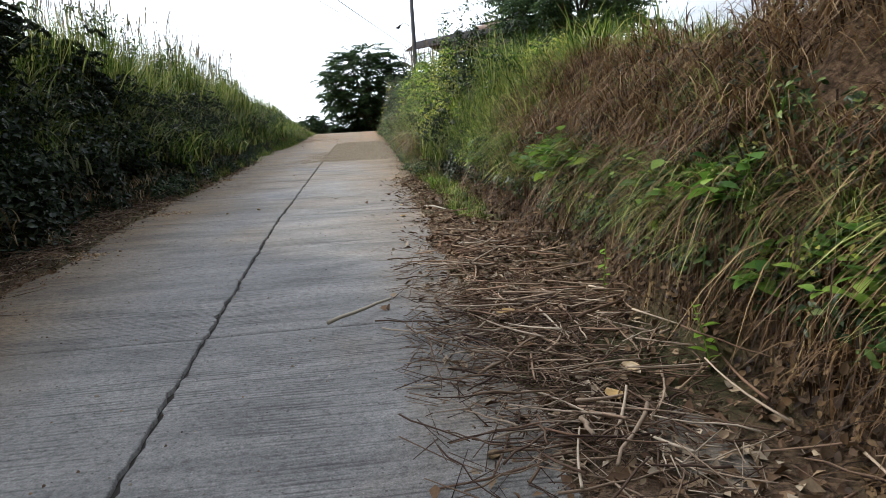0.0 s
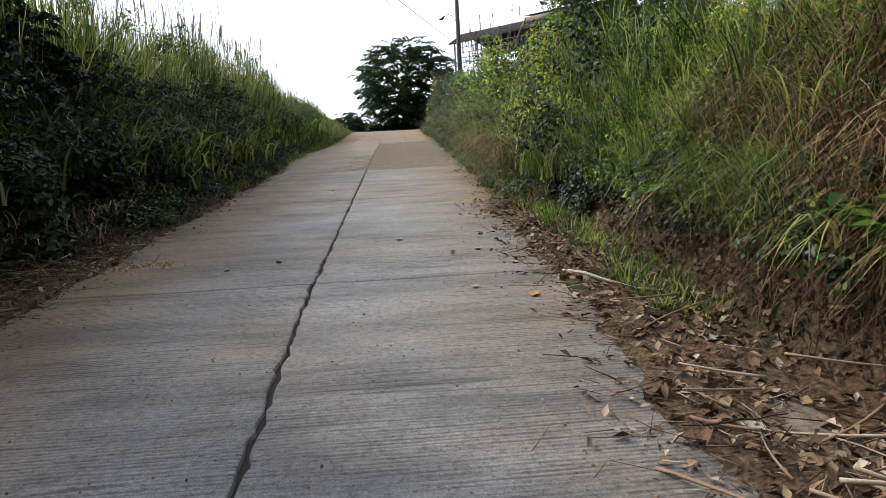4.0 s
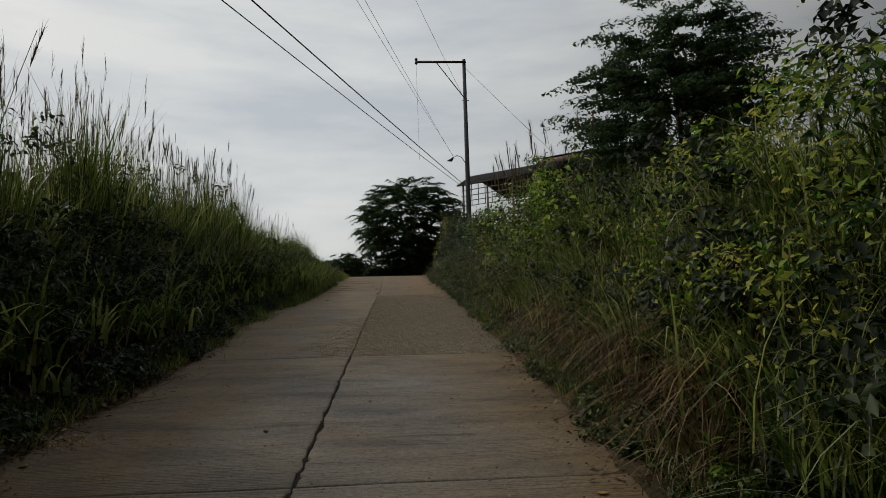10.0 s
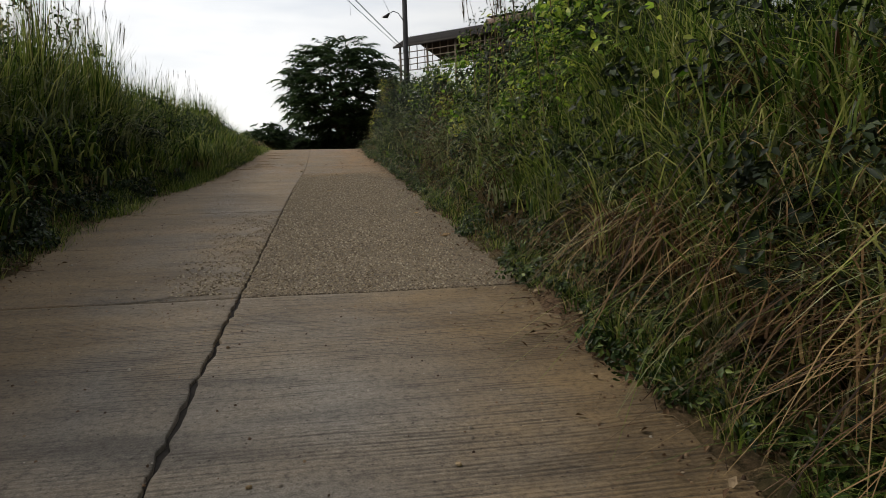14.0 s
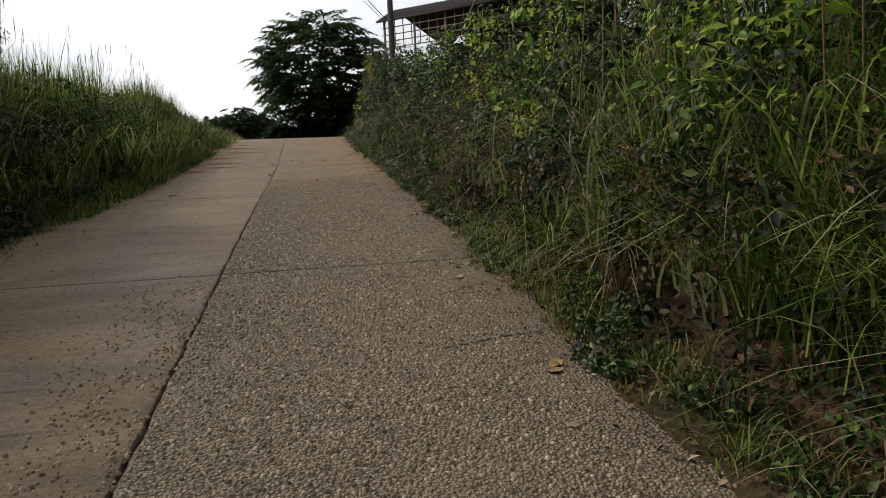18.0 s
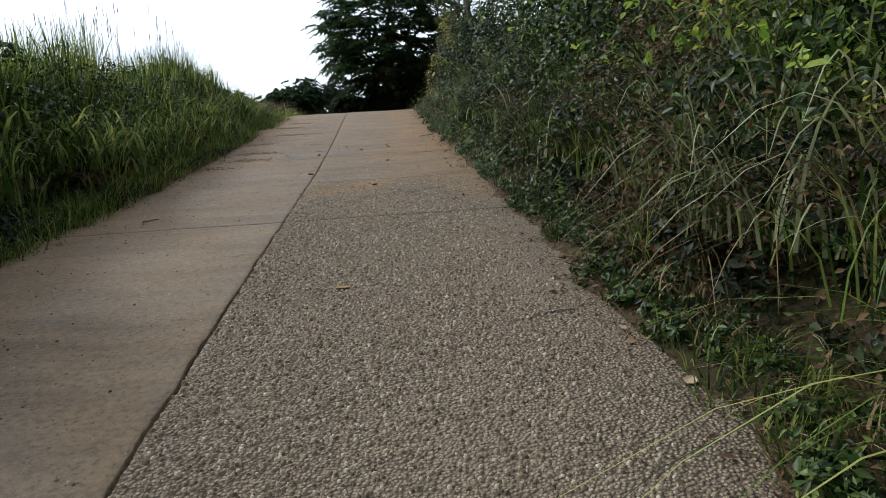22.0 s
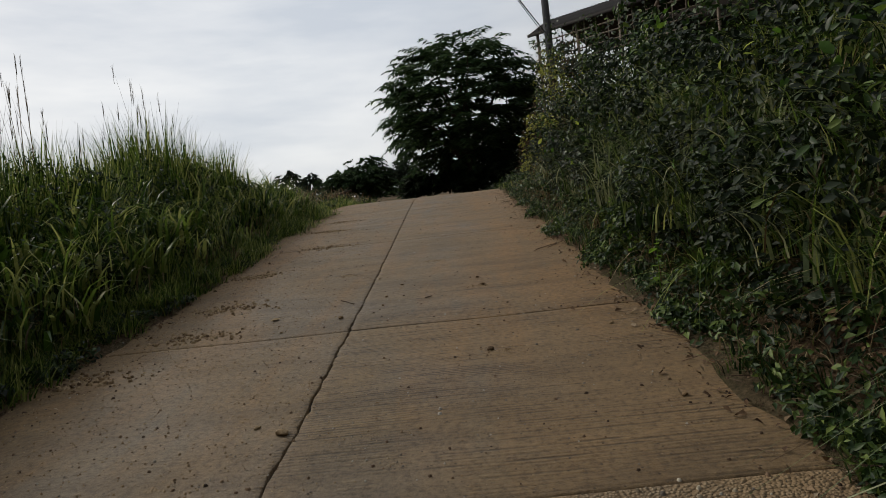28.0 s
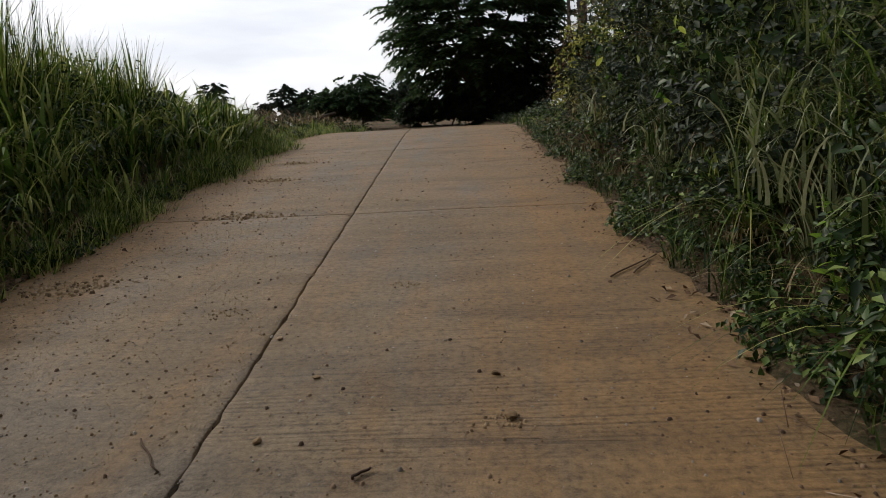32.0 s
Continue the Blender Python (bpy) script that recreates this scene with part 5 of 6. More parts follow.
def sticks_vf(p, way, length, r):
    """Thin three-sided sticks."""
    n = len(p)
    d = unit(way)
    u = unit(np.cross(d, np.array([0.13, 0.21, 1.0])))
    w = np.cross(d, u)
    ang = np.array([0.3, 2.4, 4.5])
    ring = (np.cos(ang)[None, :, None] * u[:, None] + np.sin(ang)[None, :, None] * w[:, None]) * r[:, None, None]
    a, b = p - d * length[:, None] / 2, p + d * length[:, None] / 2
    v = np.concatenate([a[:, None] + ring, b[:, None] + ring * 0.6], 1)
    f = np.array([(0, 1, 4), (0, 4, 3), (1, 2, 5), (1, 5, 4), (2, 0, 3), (2, 3, 5), (0, 2, 1), (3, 4, 5)])
    return v.reshape(-1, 3), (np.arange(n)[:, None, None] * 6 + f[None]).reshape(-1, 3)


def lie(x, y):
    """Top of slab or earth."""
    return np.maximum(zr(y) + wob(x, y, 1.9, 0.004), gz(x, y))


def twig_field(n, x, y, l0, l1, r0, r1, pile):
    p = np.stack([x, y, lie(x, y) + 0.006 + pile], -1)
    a = LIT.uniform(0, 2 * np.pi, n)
    way = np.stack([np.cos(a), np.sin(a), LIT.normal(0, 0.16, n)], -1)
    way[:, 2] += way[:, 1] * 0.125
    return sticks_vf(p, way, LIT.uniform(l0, l1, n), LIT.uniform(r0, r1, n))


def leaf_field(x, y, size, tilt=0.35, lift=0.012):
    n = len(x)
    nrm = unit(np.stack([LIT.normal(0, tilt, n), LIT.normal(-0.12, tilt, n), np.ones(n)], -1))
    return leaves_vf(np.stack([x, y, lie(x, y) + lift], -1), nrm, size, LIT, 0.55)


# the heap of cut stalks and twigs
heap = tagged(new("twig_heap"), "heap of dry brown twigs and stalks swept to the roadside", "twigs")
n = 1500
hx, hy = 1.45 + np.abs(LIT.normal(0.75, 0.4, n)), LIT.normal(4.6, 1.2, n)
bits = part("twig_litter", tri_mesh("twig_litter", *twig_field(n, hx, hy, 0.06, 0.36, 0.0016, 0.0045, np.abs(LIT.normal(0, 0.04, n))), M_TWIG), heap)
tagged(bits, "small dry twigs and broken straw", kind="stuff")
TWIG_MESH = []
for k in range(14):
    s = np.linspace(-0.5, 0.5, 6) * LIT.uniform(0.15, 0.6)
    bow = np.stack([s, LIT.normal(0, 0.05) * (s * 2) ** 2 + LIT.normal(0, 0.006, 6), LIT.normal(0, 0.004, 6)], -1)
    TWIG_MESH.append(tri_mesh("twig", *tube_vf(bow, LIT.uniform(0.0025, 0.0065) * np.linspace(1.1, 0.7, 6), 5), M_TWIG))
for k in range(260):
    x, y = 1.5 + abs(LIT.normal(0.7, 0.4)), LIT.normal(4.5, 1.15)
    part("twig", TWIG_MESH[k % 14], heap, m=pose(x, y, float(lie(x, y)) + 0.02 + abs(LIT.normal(0, 0.05)), 7, LIT.normal(0, 7), LIT.uniform(0, 360)))
STALK_MESH = []
for k in range(8):
    q = np.linspace(-0.5, 0.5, 6) * LIT.uniform(0.25, 0.75)
    bow = np.stack([q, LIT.normal(0, 0.06) * (q * 2) ** 2, 0.02 * np.abs(q)], -1)
    STALK_MESH.append(tri_mesh("stalk", *tube_vf(bow, LIT.uniform(0.005, 0.011) * np.linspace(1.1, 0.7, 6), 6), M_STALK))
for k in range(130):
    y = LIT.normal(5.0, 1.4)
    x = float(bend(y)) + LIT.uniform(1.75, 2.9)
    part("stalk", STALK_MESH[k % 8], heap, "pale broken stalk", pose(x, y, float(lie(x, y)) + 0.04 + abs(LIT.normal(0, 0.04)), 7, LIT.normal(0, 8), LIT.uniform(0, 360)))
n = 1300
ly = LIT.uniform(3, 14.5, n)
lx = right_edge(ly) + LIT.normal(0.18, 0.25, n)
stuff("straw_litter", *join([twig_field(n, lx, ly, 0.05, 0.28, 0.0015, 0.005, np.abs(LIT.normal(0, 0.02, n))),
                             twig_field(1100, *(lambda q: (left_edge(q) - LIT.normal(0.25, 0.28, 1100), q))(LIT.uniform(2, 24, 1100)), 0.06, 0.35, 0.0015, 0.005, np.abs(LIT.normal(0, 0.03, 1100))), twig_field(1300, *(lambda q: (left_edge(q) - LIT.uniform(0.0, 0.95, 1300), q))(LIT.uniform(2, 16, 1300)), 0.12, 0.6, 0.003, 0.008, np.abs(LIT.normal(0, 0.06, 1300))),
                             twig_field(900, *(lambda q: (right_edge(q) + LIT.normal(0.15, 0.2, 900), q))(LIT.uniform(14, 50, 900)), 0.05, 0.3, 0.0015, 0.004, np.abs(LIT.normal(0, 0.02, 900)))]), M_TWIG,
      "dry straw and bits of twig along the road edges", "straw")
ry = LIT.uniform(2, 15, 1500)
rx = right_edge(ry) + LIT.normal(0.15, 0.28, 1500)
qy = LIT.uniform(13, 50, 3200)
qx = right_edge(qy) + LIT.normal(0.16, 0.24, 3200)
sy = LIT.uniform(2, 50, 1300)
sx = left_edge(sy) - LIT.normal(0.12, 0.22, 1300)
fy = LIT.uniform(1, 14.5, 3400)
fx = right_edge(fy) + LIT.beta(1.6, 1.5, 3400) * 1.1 - 0.1
ky = 1 + 25 * LIT.uniform(0, 1, 4200) ** 1.4
kx = left_edge(ky) - LIT.beta(1.3, 1.8, 4200) * 1.1 + 0.1
stuff("leaf_litter", *join([leaf_field(fx, fy, LIT.uniform(0.03, 0.11, 3400), 0.7, 0.02), leaf_field(kx, ky, LIT.uniform(0.03, 0.10, 4200), 0.6, 0.02), leaf_field(rx, ry, LIT.uniform(0.03, 0.10, 1500), 0.5, 0.02), leaf_field(qx, qy, LIT.uniform(0.02, 0.07, 3200), 0.5, 0.015), leaf_field(sx, sy, LIT.uniform(0.02, 0.07, 1300), 0.5, 0.015)]), M_LITTER,
      "brown dead leaves gathered along the road edges", "leaf litter")


def pebbles_vf(p, r):
    """Low, uneven six-sided stones."""
    n = len(p)
    a = np.arange(6) / 6 * 2 * np.pi
    rad = r[:, None] * LIT.uniform(0.7, 1.25, (n, 6))
    base = np.stack([np.cos(a)[None] * rad, np.sin(a)[None] * rad * LIT.uniform(0.6, 1.1, (n, 1)), np.full((n, 6), -0.3) * r[:, None]], -1)
    top = base * np.array([0.55, 0.55, 0]) + np.stack([0 * rad, 0 * rad, r[:, None] * LIT.uniform(0.4, 0.75, (n, 6))], -1)
    spin = LIT.uniform(0, 2 * np.pi, n)
    c, s = np.cos(spin)[:, None], np.sin(spin)[:, None]
    v = np.concatenate([base, top], 1)
    v = np.stack([v[..., 0] * c - v[..., 1] * s, v[..., 0] * s + v[..., 1] * c, v[..., 2]], -1) + p[:, None]
    f = []
    for k in range(6):
        m = (k + 1) % 6
        f += [(k, m, 6 + m), (k, 6 + m, 6 + k)]
    f += [(6, 7, 8), (6, 8, 9), (6, 9, 10), (6, 10, 11)]
    return v.reshape(-1, 3), (np.arange(n)[:, None, None] * 12 + np.array(f)[None]).reshape(-1, 3)


def crumbs(n, x0, x1, y0, y1, r0, r1):
    x, y = LIT.uniform(x0, x1, n), LIT.uniform(y0, y1, n)
    return pebbles_vf(np.stack([x, y, lie(x, y) + 0.001], -1), LIT.uniform(r0, r1, n) ** 1.0)


stuff("grit", *join([crumbs(1500, -2.2, 2.1, 2, 21, 0.002, 0.007), crumbs(900, -2.4, 0, 21, 34, 0.002, 0.008), crumbs(2600, -2.4, 2.3, 33, 52, 0.002, 0.009), crumbs(260, -2.3, 2.2, 3, 50, 0.008, 0.016)]), M_STONE,
      "small crumbs of stone and earth strewn over the concrete", "grit")
M_CLOD = piece_mat("earth_clod", [(0.0, (0.045, 0.028, 0.018)), (0.6, (0.13, 0.08, 0.048)), (1.0, (0.27, 0.18, 0.11))])


def edge_crumbs(n, y0, y1, side, r0, r1, wide=0.22):
    y = LIT.uniform(y0, y1, n)
    x = (right_edge(y) - LIT.normal(-0.05, wide, n)) if side > 0 else (left_edge(y) + LIT.normal(-0.05, wide, n))
    return pebbles_vf(np.stack([x, y, lie(x, y) + 0.001], -1), LIT.uniform(r0, r1, n))


stuff("earth_crumbs", *join([edge_crumbs(3500, 2, 52, 1, 0.003, 0.014), edge_crumbs(3500, 2, 52, -1, 0.003, 0.014), edge_crumbs(1500, 32, 50, -1, 0.003, 0.013, 0.8), crumbs(700, -2.2, 2.2, 3, 21, 0.004, 0.011), crumbs(900, -2.3, 2.2, 33, 52, 0.005, 0.015), crumbs(350, -2.2, -0.1, 21, 33, 0.005, 0.013)]), M_CLOD,
      "dark crumbs of earth along the road edges", "earth")
M_LUMP = piece_mat("dried_mud", [(0.0, (0.10, 0.06, 0.03)), (0.5, (0.25, 0.165, 0.085)), (1.0, (0.40, 0.30, 0.18))])


def mud_patch(n, x, y, rx, ry, r0, r1):
    px, py = x + LIT.normal(0, rx, n), y + LIT.normal(0, ry, n)
    return pebbles_vf(np.stack([px, py, lie(px, py) + 0.001], -1), LIT.uniform(r0, r1, n))


stuff("mud_lumps", *join([mud_patch(150, x, y, 0.22, 0.11, 0.005, 0.026) for x, y in ((-1.44, 38.47), (-1.38, 37.38), (-1.53, 44.83), (-1.2, 42.48), (-1.7, 40.3), (-1.9, 36.4), (-1.6, 46.5), (-2.0, 11.7), (-2.1, 8.6), (-2.15, 17.2))]
                         + [mud_patch(40, x, y, 0.07, 0.04, 0.003, 0.012) for x, y in ((0.69, 40.09), (1.19, 38.34), (1.3, 36.2), (-0.4, 39.7), (0.4, 43.0))] + [crumbs(5200, -2.1, 0.0, 33, 45, 0.002, 0.009), crumbs(2600, -2.2, 0.0, 20, 33, 0.002, 0.007), crumbs(1800, 0.0, 2.1, 34, 46, 0.002, 0.007)]), M_LUMP,
      "dried tan mud crumbs trodden onto the concrete", "mud")
# stones of the worn slabs, bare and proud of the cement
n = 30000
bx, by = LIT.uniform(0.02, 2.42, n), AGG0 + (AGG1 - AGG0) * LIT.uniform(0, 1, n) ** 0.9
keep = (bx < 2.05 + 0.3 * LIT.uniform(-1, 1, n)) & (by < 31.5 + 3 * LIT.uniform(0, 1, n))
lx2, ly2 = -np.abs(LIT.normal(0, 0.35, 2200)), AGG0 + 0.15 + LIT.uniform(0, 1, 2200) ** 1.4 * 5.0
ok = (lx2 > -1.2) & (wob(lx2 * 3, ly2 * 2, 1.7) > -0.35 + 0.9 * -lx2 - 0.5)
bx, by = np.concatenate([bx[keep], lx2[ok]]), np.concatenate([by[keep], ly2[ok]])
ok = np.abs((by + S / 2) % S - S / 2) > 0.036
bx, by = bx[ok], by[ok]
M_PEBBLE = piece_mat("bare_pebble", [(0.0, (0.10, 0.074, 0.046)), (0.45, (0.24, 0.188, 0.125)), (0.8, (0.385, 0.315, 0.215)), (1.0, (0.54, 0.47, 0.36))])
tagged(part("pebbles", tri_mesh("pebbles", *pebbles_vf(np.stack([bx, by, zr(by) + wob(bx, by, 1.9, 0.004)], -1), LIT.uniform(0.007, 0.0165, len(bx))), M_PEBBLE), road), "pebbles bare in the worn concrete", kind="stuff")

# single leaves, stones and sticks that lie about
LEAVES = [(2.13, 11.63, .13), (1.81, 10.95, .1), (2.27, 13.61, .1), (2.2, 23.8, .13), (2.16, 23.71, .1), (0.76, 29.46, .11), (2.59, 3.94, .14), (2.15, 4.98, .15), (2.13, 4.37, .12), (2.39, 3.69, .13), (2.1, 4.91, .12),
          (2.14, 4.36, .1), (2.6, 3.97, .14), (1.77, 9.88, .13), (2.09, 25.81, .12), (2.47, 27.69, .1), (-0.76, 37.74, .1), (2.44, 31.54, .11), (2.49, 32.41, .1), (1.99, 15.55, .08), (2.25, 9.63, .14)]
M_LEAFDEAD = piece_mat("curled_leaf", [(0.0, (0.16, 0.09, 0.045)), (0.4, (0.30, 0.20, 0.11)), (0.7, (0.42, 0.27, 0.10)), (1.0, (0.5, 0.43, 0.33))])


def curled_leaf(length, seed):
    """A dry leaf: pointed outline, curled sides, a raised midrib."""
    r = np.random.default_rng(seed)
    s = np.linspace(0, 1, 7)
    half = 0.32 * np.sin(np.pi * s ** 0.8) + 0.01
    rows = [np.stack([(s - 0.5) * length, k * half * length, (abs(k) ** 2 * 0.28 * half + 0.10 * (s - 0.5) ** 2 * (1 + r.uniform(0, 2)) + (0.012 if k == 0 else 0)) * length + 0.004 + r.normal(0, 0.02, 7) * length * abs(k)], -1) for k in (-1, -0.5, 0, 0.5, 1)]
    v = np.concatenate(rows)
    f = np.array([(a * 7 + i, a * 7 + i + 1, (a + 1) * 7 + i + 1, (a + 1) * 7 + i) for a in range(4) for i in range(6)])
    return np.concatenate([v, v - (0, 0, 0.002)]), np.concatenate([f, f[:, ::-1] + len(v)])


slope = math.degrees(math.atan(0.125))
for k, (x, y, size) in enumerate(LEAVES):
    me = tri_mesh("dead_leaf", *curled_leaf(size, k), M_LEAFDEAD)
    tagged(part("dead_leaf", me, m=pose(x, y, float(lie(x, y)) + 0.003 + (0.05 if y < 6 else 0), slope, 0, 0) @ pose(0, 0, 0, 0, 0, LIT.uniform(0, 360))), "curled brown dead leaf lying on the road edge", "leaf", "fallen leaves")
STONES = [(1.68, 12.39, .045), (-0.46, 11.53, .05), (-0.91, 11.29, .035), (-0.46, 17.29, .04), (-2.1, 16.57, .05), (-0.02, 35.15, .055), (1.19, 36.22, .04), (2.16, 35.14, .035), (0.25, 38.26, .03), (0.07, 39.26, .03),
          (0.37, 38.78, .025), (-0.1, 37.55, .045), (0.25, 37.9, .025), (-0.58, 37.28, .025), (1.13, 36.9, .02), (2.12, 36.56, .03), (-0.19, 35.26, .03), (1.26, 18.31, .025), (0.41, 18.28, .02), (0.09, 19.97, .02), (2.16, 23.76, .03),
          (1.2, 38.76, .03), (1.24, 38.38, .045), (2.45, 29.81, .05), (0.97, 33.81, .05), (1.74, 3.39, .05), (2.42, 9.95, .06), (2.6, 11.2, .05)]
for k, (x, y, r) in enumerate(STONES):
    bm = bmesh.new()
    r *= 0.75
    bmesh.ops.create_icosphere(bm, subdivisions=2, radius=r * 0.75)
    for vert in bm.verts:
        vert.co = Vector((vert.co.x * 1.25, vert.co.y, vert.co.z * 0.62)) * (1 + 0.5 * noise.noise(vert.co * (1.6 / r) + Vector((k * 3.1, 0, 0))))
    me = bpy.data.meshes.new("stone")
    bm.to_mesh(me)
    bm.free()
    me.materials.append(M_LUMP)
    tagged(part("stone", me, m=pose(x, y, float(lie(x, y)) + r * 0.28, slope, 0, LIT.uniform(0, 360))), "small rough earthy stone lying on the concrete", "stone", "stones on the road")
M_PALELEAF = plain_mat("bleached_leaf", (0.20, 0.17, 0.13), (0.40, 0.36, 0.29), 50.0, 0.8)
M_CANE = plain_mat("dry_cane", (0.26, 0.22, 0.16), (0.46, 0.41, 0.31), 60.0, 0.7)
STICKS = [(0.96, 5.14, 1.4, 5.59, .014), (2.37, 10.83, 2.38, 10.3, .017), (1.9, 10.5, 2.14, 10.33, .008), (2.5, 3.55, 2.14, 3.01, .010), (2.15, 3.42, 2.14, 3.24, .012), (1.99, 3.56, 1.96, 3.3, .006), (2.01, 40.04, 2.45, 40.5, .006),
          (2.18, 40.1, 2.35, 40.4, .006), (0.66, 37.99, 0.72, 38.05, .006), (-0.23, 38.3, -0.06, 38.07, .004), (2.6, 24.14, 2.6, 23.56, .008), (1.6, 14.85, 1.67, 14.09, .004), (2.08, 13.52, 2.1, 13.06, .006), (-1.57, 32.26, -1.43, 32.38, .008),
          (1.79, 4.07, 2.24, 4.43, .009), (2.54, 4.68, 2.97, 4.98, .012), (2.18, 10.21, 2.64, 10.39, .012)]
for k, (x0, y0, x1, y1, r) in enumerate(STICKS):
    s = np.linspace(0, 1, 6)
    px, py = x0 + (x1 - x0) * s + LIT.normal(0, 0.008, 6), y0 + (y1 - y0) * s
    v, f = tube_vf(np.stack([px, py, lie(px, py) + r + (0.07 if y0 < 6 else 0.006)], -1), r * np.linspace(1.1, 0.75, 6), 7)
    tagged(part("stick", tri_mesh("stick", v, f, M_CANE if k == 0 else M_TWIG, True)), "pale broken cane lying on the concrete" if k == 0 else "broken dry stick lying at the roadside", "stick", "sticks at the roadside")


# ---- single plants on the cut bank ----
PLANT = np.random.default_rng(41)


def broad_leaf(length):
    """A heart-shaped leaf with a folded midrib, as quads."""
    s = np.linspace(0, 1, 6)
    half = 0.42 * np.sin(np.pi * np.clip(s, 0.02, 0.98)) ** 0.8 * (1 - 0.35 * s)
    rows = [np.stack([s * length, k * half * length, (0.16 * abs(k) * half - 0.25 * s**2) * length], -1) for k in (-1, 0, 1)]
    v = np.concatenate(rows)
    f = np.array([(a * 6 + i, a * 6 + i + 1, (a + 1) * 6 + i + 1, (a + 1) * 6 + i) for a in range(2) for i in range(5)])
    return v, f


LEAF_MESH = [tri_mesh("leaf", *broad_leaf(s), M_GREEN) for s in (0.05, 0.07, 0.095)]


def weed_plant(x, y, height, n, label):
    z = float(lie(x, y))
    root = tagged(new("weed_plant"), label, "plant", "weeds on the bank")
    root.location = (x, y, z)
    lean = PLANT.normal(0, 0.12, 2) + np.array([-0.12, 0])
    p = np.array([(lean[0] * height * s**2, lean[1] * height * s**2, height * s - 0.03) for s in np.linspace(0, 1, 6)])
    part("stem", tri_mesh("stem", *tube_vf(p, np.linspace(0.006, 0.002, 6), 5), M_GREEN), root)
    for k in range(n):
        s = 0.25 + 0.75 * k / n
        q = np.array([lean[0] * height * s**2, lean[1] * height * s**2, height * s - 0.03])
        part("leaf", LEAF_MESH[PLANT.integers(0, 3)], root, m=pose(*q, PLANT.normal(0, 12), PLANT.uniform(-35, 15), k * 137.5 + PLANT.normal(0, 20)))
    return root


CLUMP_LEAF = [tri_mesh("leaf", *broad_leaf(size), M_WEED) for size in (0.06, 0.075, 0.09, 0.105, 0.12, 0.135)]


def weed_clump(y, h, r, n):
    """A leafy clump of many stems on the bank's lip."""
    x, _, z = cut_point(y, h)
    root = tagged(new("weed_clump"), "bushy clump of bright green broad-leaved weeds on the cut bank", "plant", "weed clumps on the cut bank")
    root.location = (x, y, z)
    for k in range(n):
        a, q = 2.4 * k, math.sqrt((k + 0.5) / n)
        tip = np.array([r * q * math.cos(a) - 0.08, 1.25 * r * q * math.sin(a), r * (1.15 - 0.75 * q * q) + PLANT.normal(0, 0.04)])
        p = np.array([tip * (w, w, w**0.8) for w in np.linspace(0.1, 1, 5)]) - (0, 0, 0.06)
        part("stem", tri_mesh("stem", *tube_vf(p, np.linspace(0.005, 0.002, 5), 4), M_GREEN), root)
        for j in range(10):
            w = 0.35 + 0.65 * j / 9
            at = tip * (w, w, w**0.8) - (0, 0, 0.06)
            part("leaf", CLUMP_LEAF[(j * 5 + k) % 6], root, m=pose(*at, PLANT.normal(0, 14), PLANT.uniform(-30, 20), j * 137.5 + k * 50))
    return root


for y, h, r, n in ((7.2, 0.82, 0.34, 16), (6.7, 0.80, 0.30, 13), (8.1, 0.76, 0.22, 9), (4.1, 0.86, 0.30, 13), (3.6, 0.55, 0.24, 10), (5.0, 0.86, 0.20, 8), (5.9, 0.85, 0.16, 6), (10.4, 0.6, 0.25, 9), (5.45, 0.9, 0.26, 10), (4.6, 0.82, 0.26, 10), (7.65, 0.8, 0.26, 10), (6.3, 0.86, 0.24, 9), (3.0, 0.7, 0.28, 10)):
    weed_clump(y, h, r, n)
for x, y, hgt, n in ((2.98, 5.35, 0.42, 8), (3.0, 3.9, 0.4, 9), (2.5, 12.6, 0.3, 10),
                     (2.65, 15.2, 0.4, 12), (2.75, 19.0, 0.4, 12), (2.8, 24.6, 0.45, 12), (2.8, 31.0, 0.4, 12), (2.75, 38.2, 0.55, 14), (2.85, 39.0, 0.7, 16), (2.7, 37.2, 0.5, 12), (-2.9, 36.0, 0.4, 12), (-2.8, 40.5, 0.4, 12)):
    weed_plant(x, y, hgt, n, "young broad-leaved green weed growing at the road edge")


def grass_tuft(x, y, h, n, w, material, label):
    yaw = PLANT.uniform(0, 2 * np.pi, n)
    base = np.stack([0.05 * np.cos(yaw), 0.05 * np.sin(yaw), np.full(n, -0.03)], -1)
    v, f = blades_vf(base, yaw + PLANT.normal(0, 0.4, n), h * PLANT.uniform(0.4, 1, n), PLANT.uniform(0.3, 1.25, n), w * PLANT.uniform(0.5, 1.1, n), 6, 0.85)
    tagged(part("grass_tuft", tri_mesh("grass_tuft", v, f, material), m=pose(x, y, float(gz(x, y)))), label, "grass", "grass tufts on the bank")


for y, lift, h, n, w in ((9.3, 0.7, 0.72, 240, 0.010), (8.9, 0.7, 0.6, 160, 0.009), (5.6, 0.74, 0.6, 190, 0.008), (5.3, 0.72, 0.5, 140, 0.008), (4.0, 0.6, 0.6, 170, 0.009), (3.4, 0.62, 0.6, 170, 0.009), (7.9, 0.72, 0.4, 110, 0.008), (6.2, 0.72, 0.4, 110, 0.008), (10.1, 0.5, 0.5, 140, 0.009)):
    x = float(cut_point(y, lift)[0]) + 0.1
    grass_tuft(x, y, h, n, w, M_LIME if y > 8.5 else M_GRASS, "fresh green grass tuft on the lip of the cut bank")
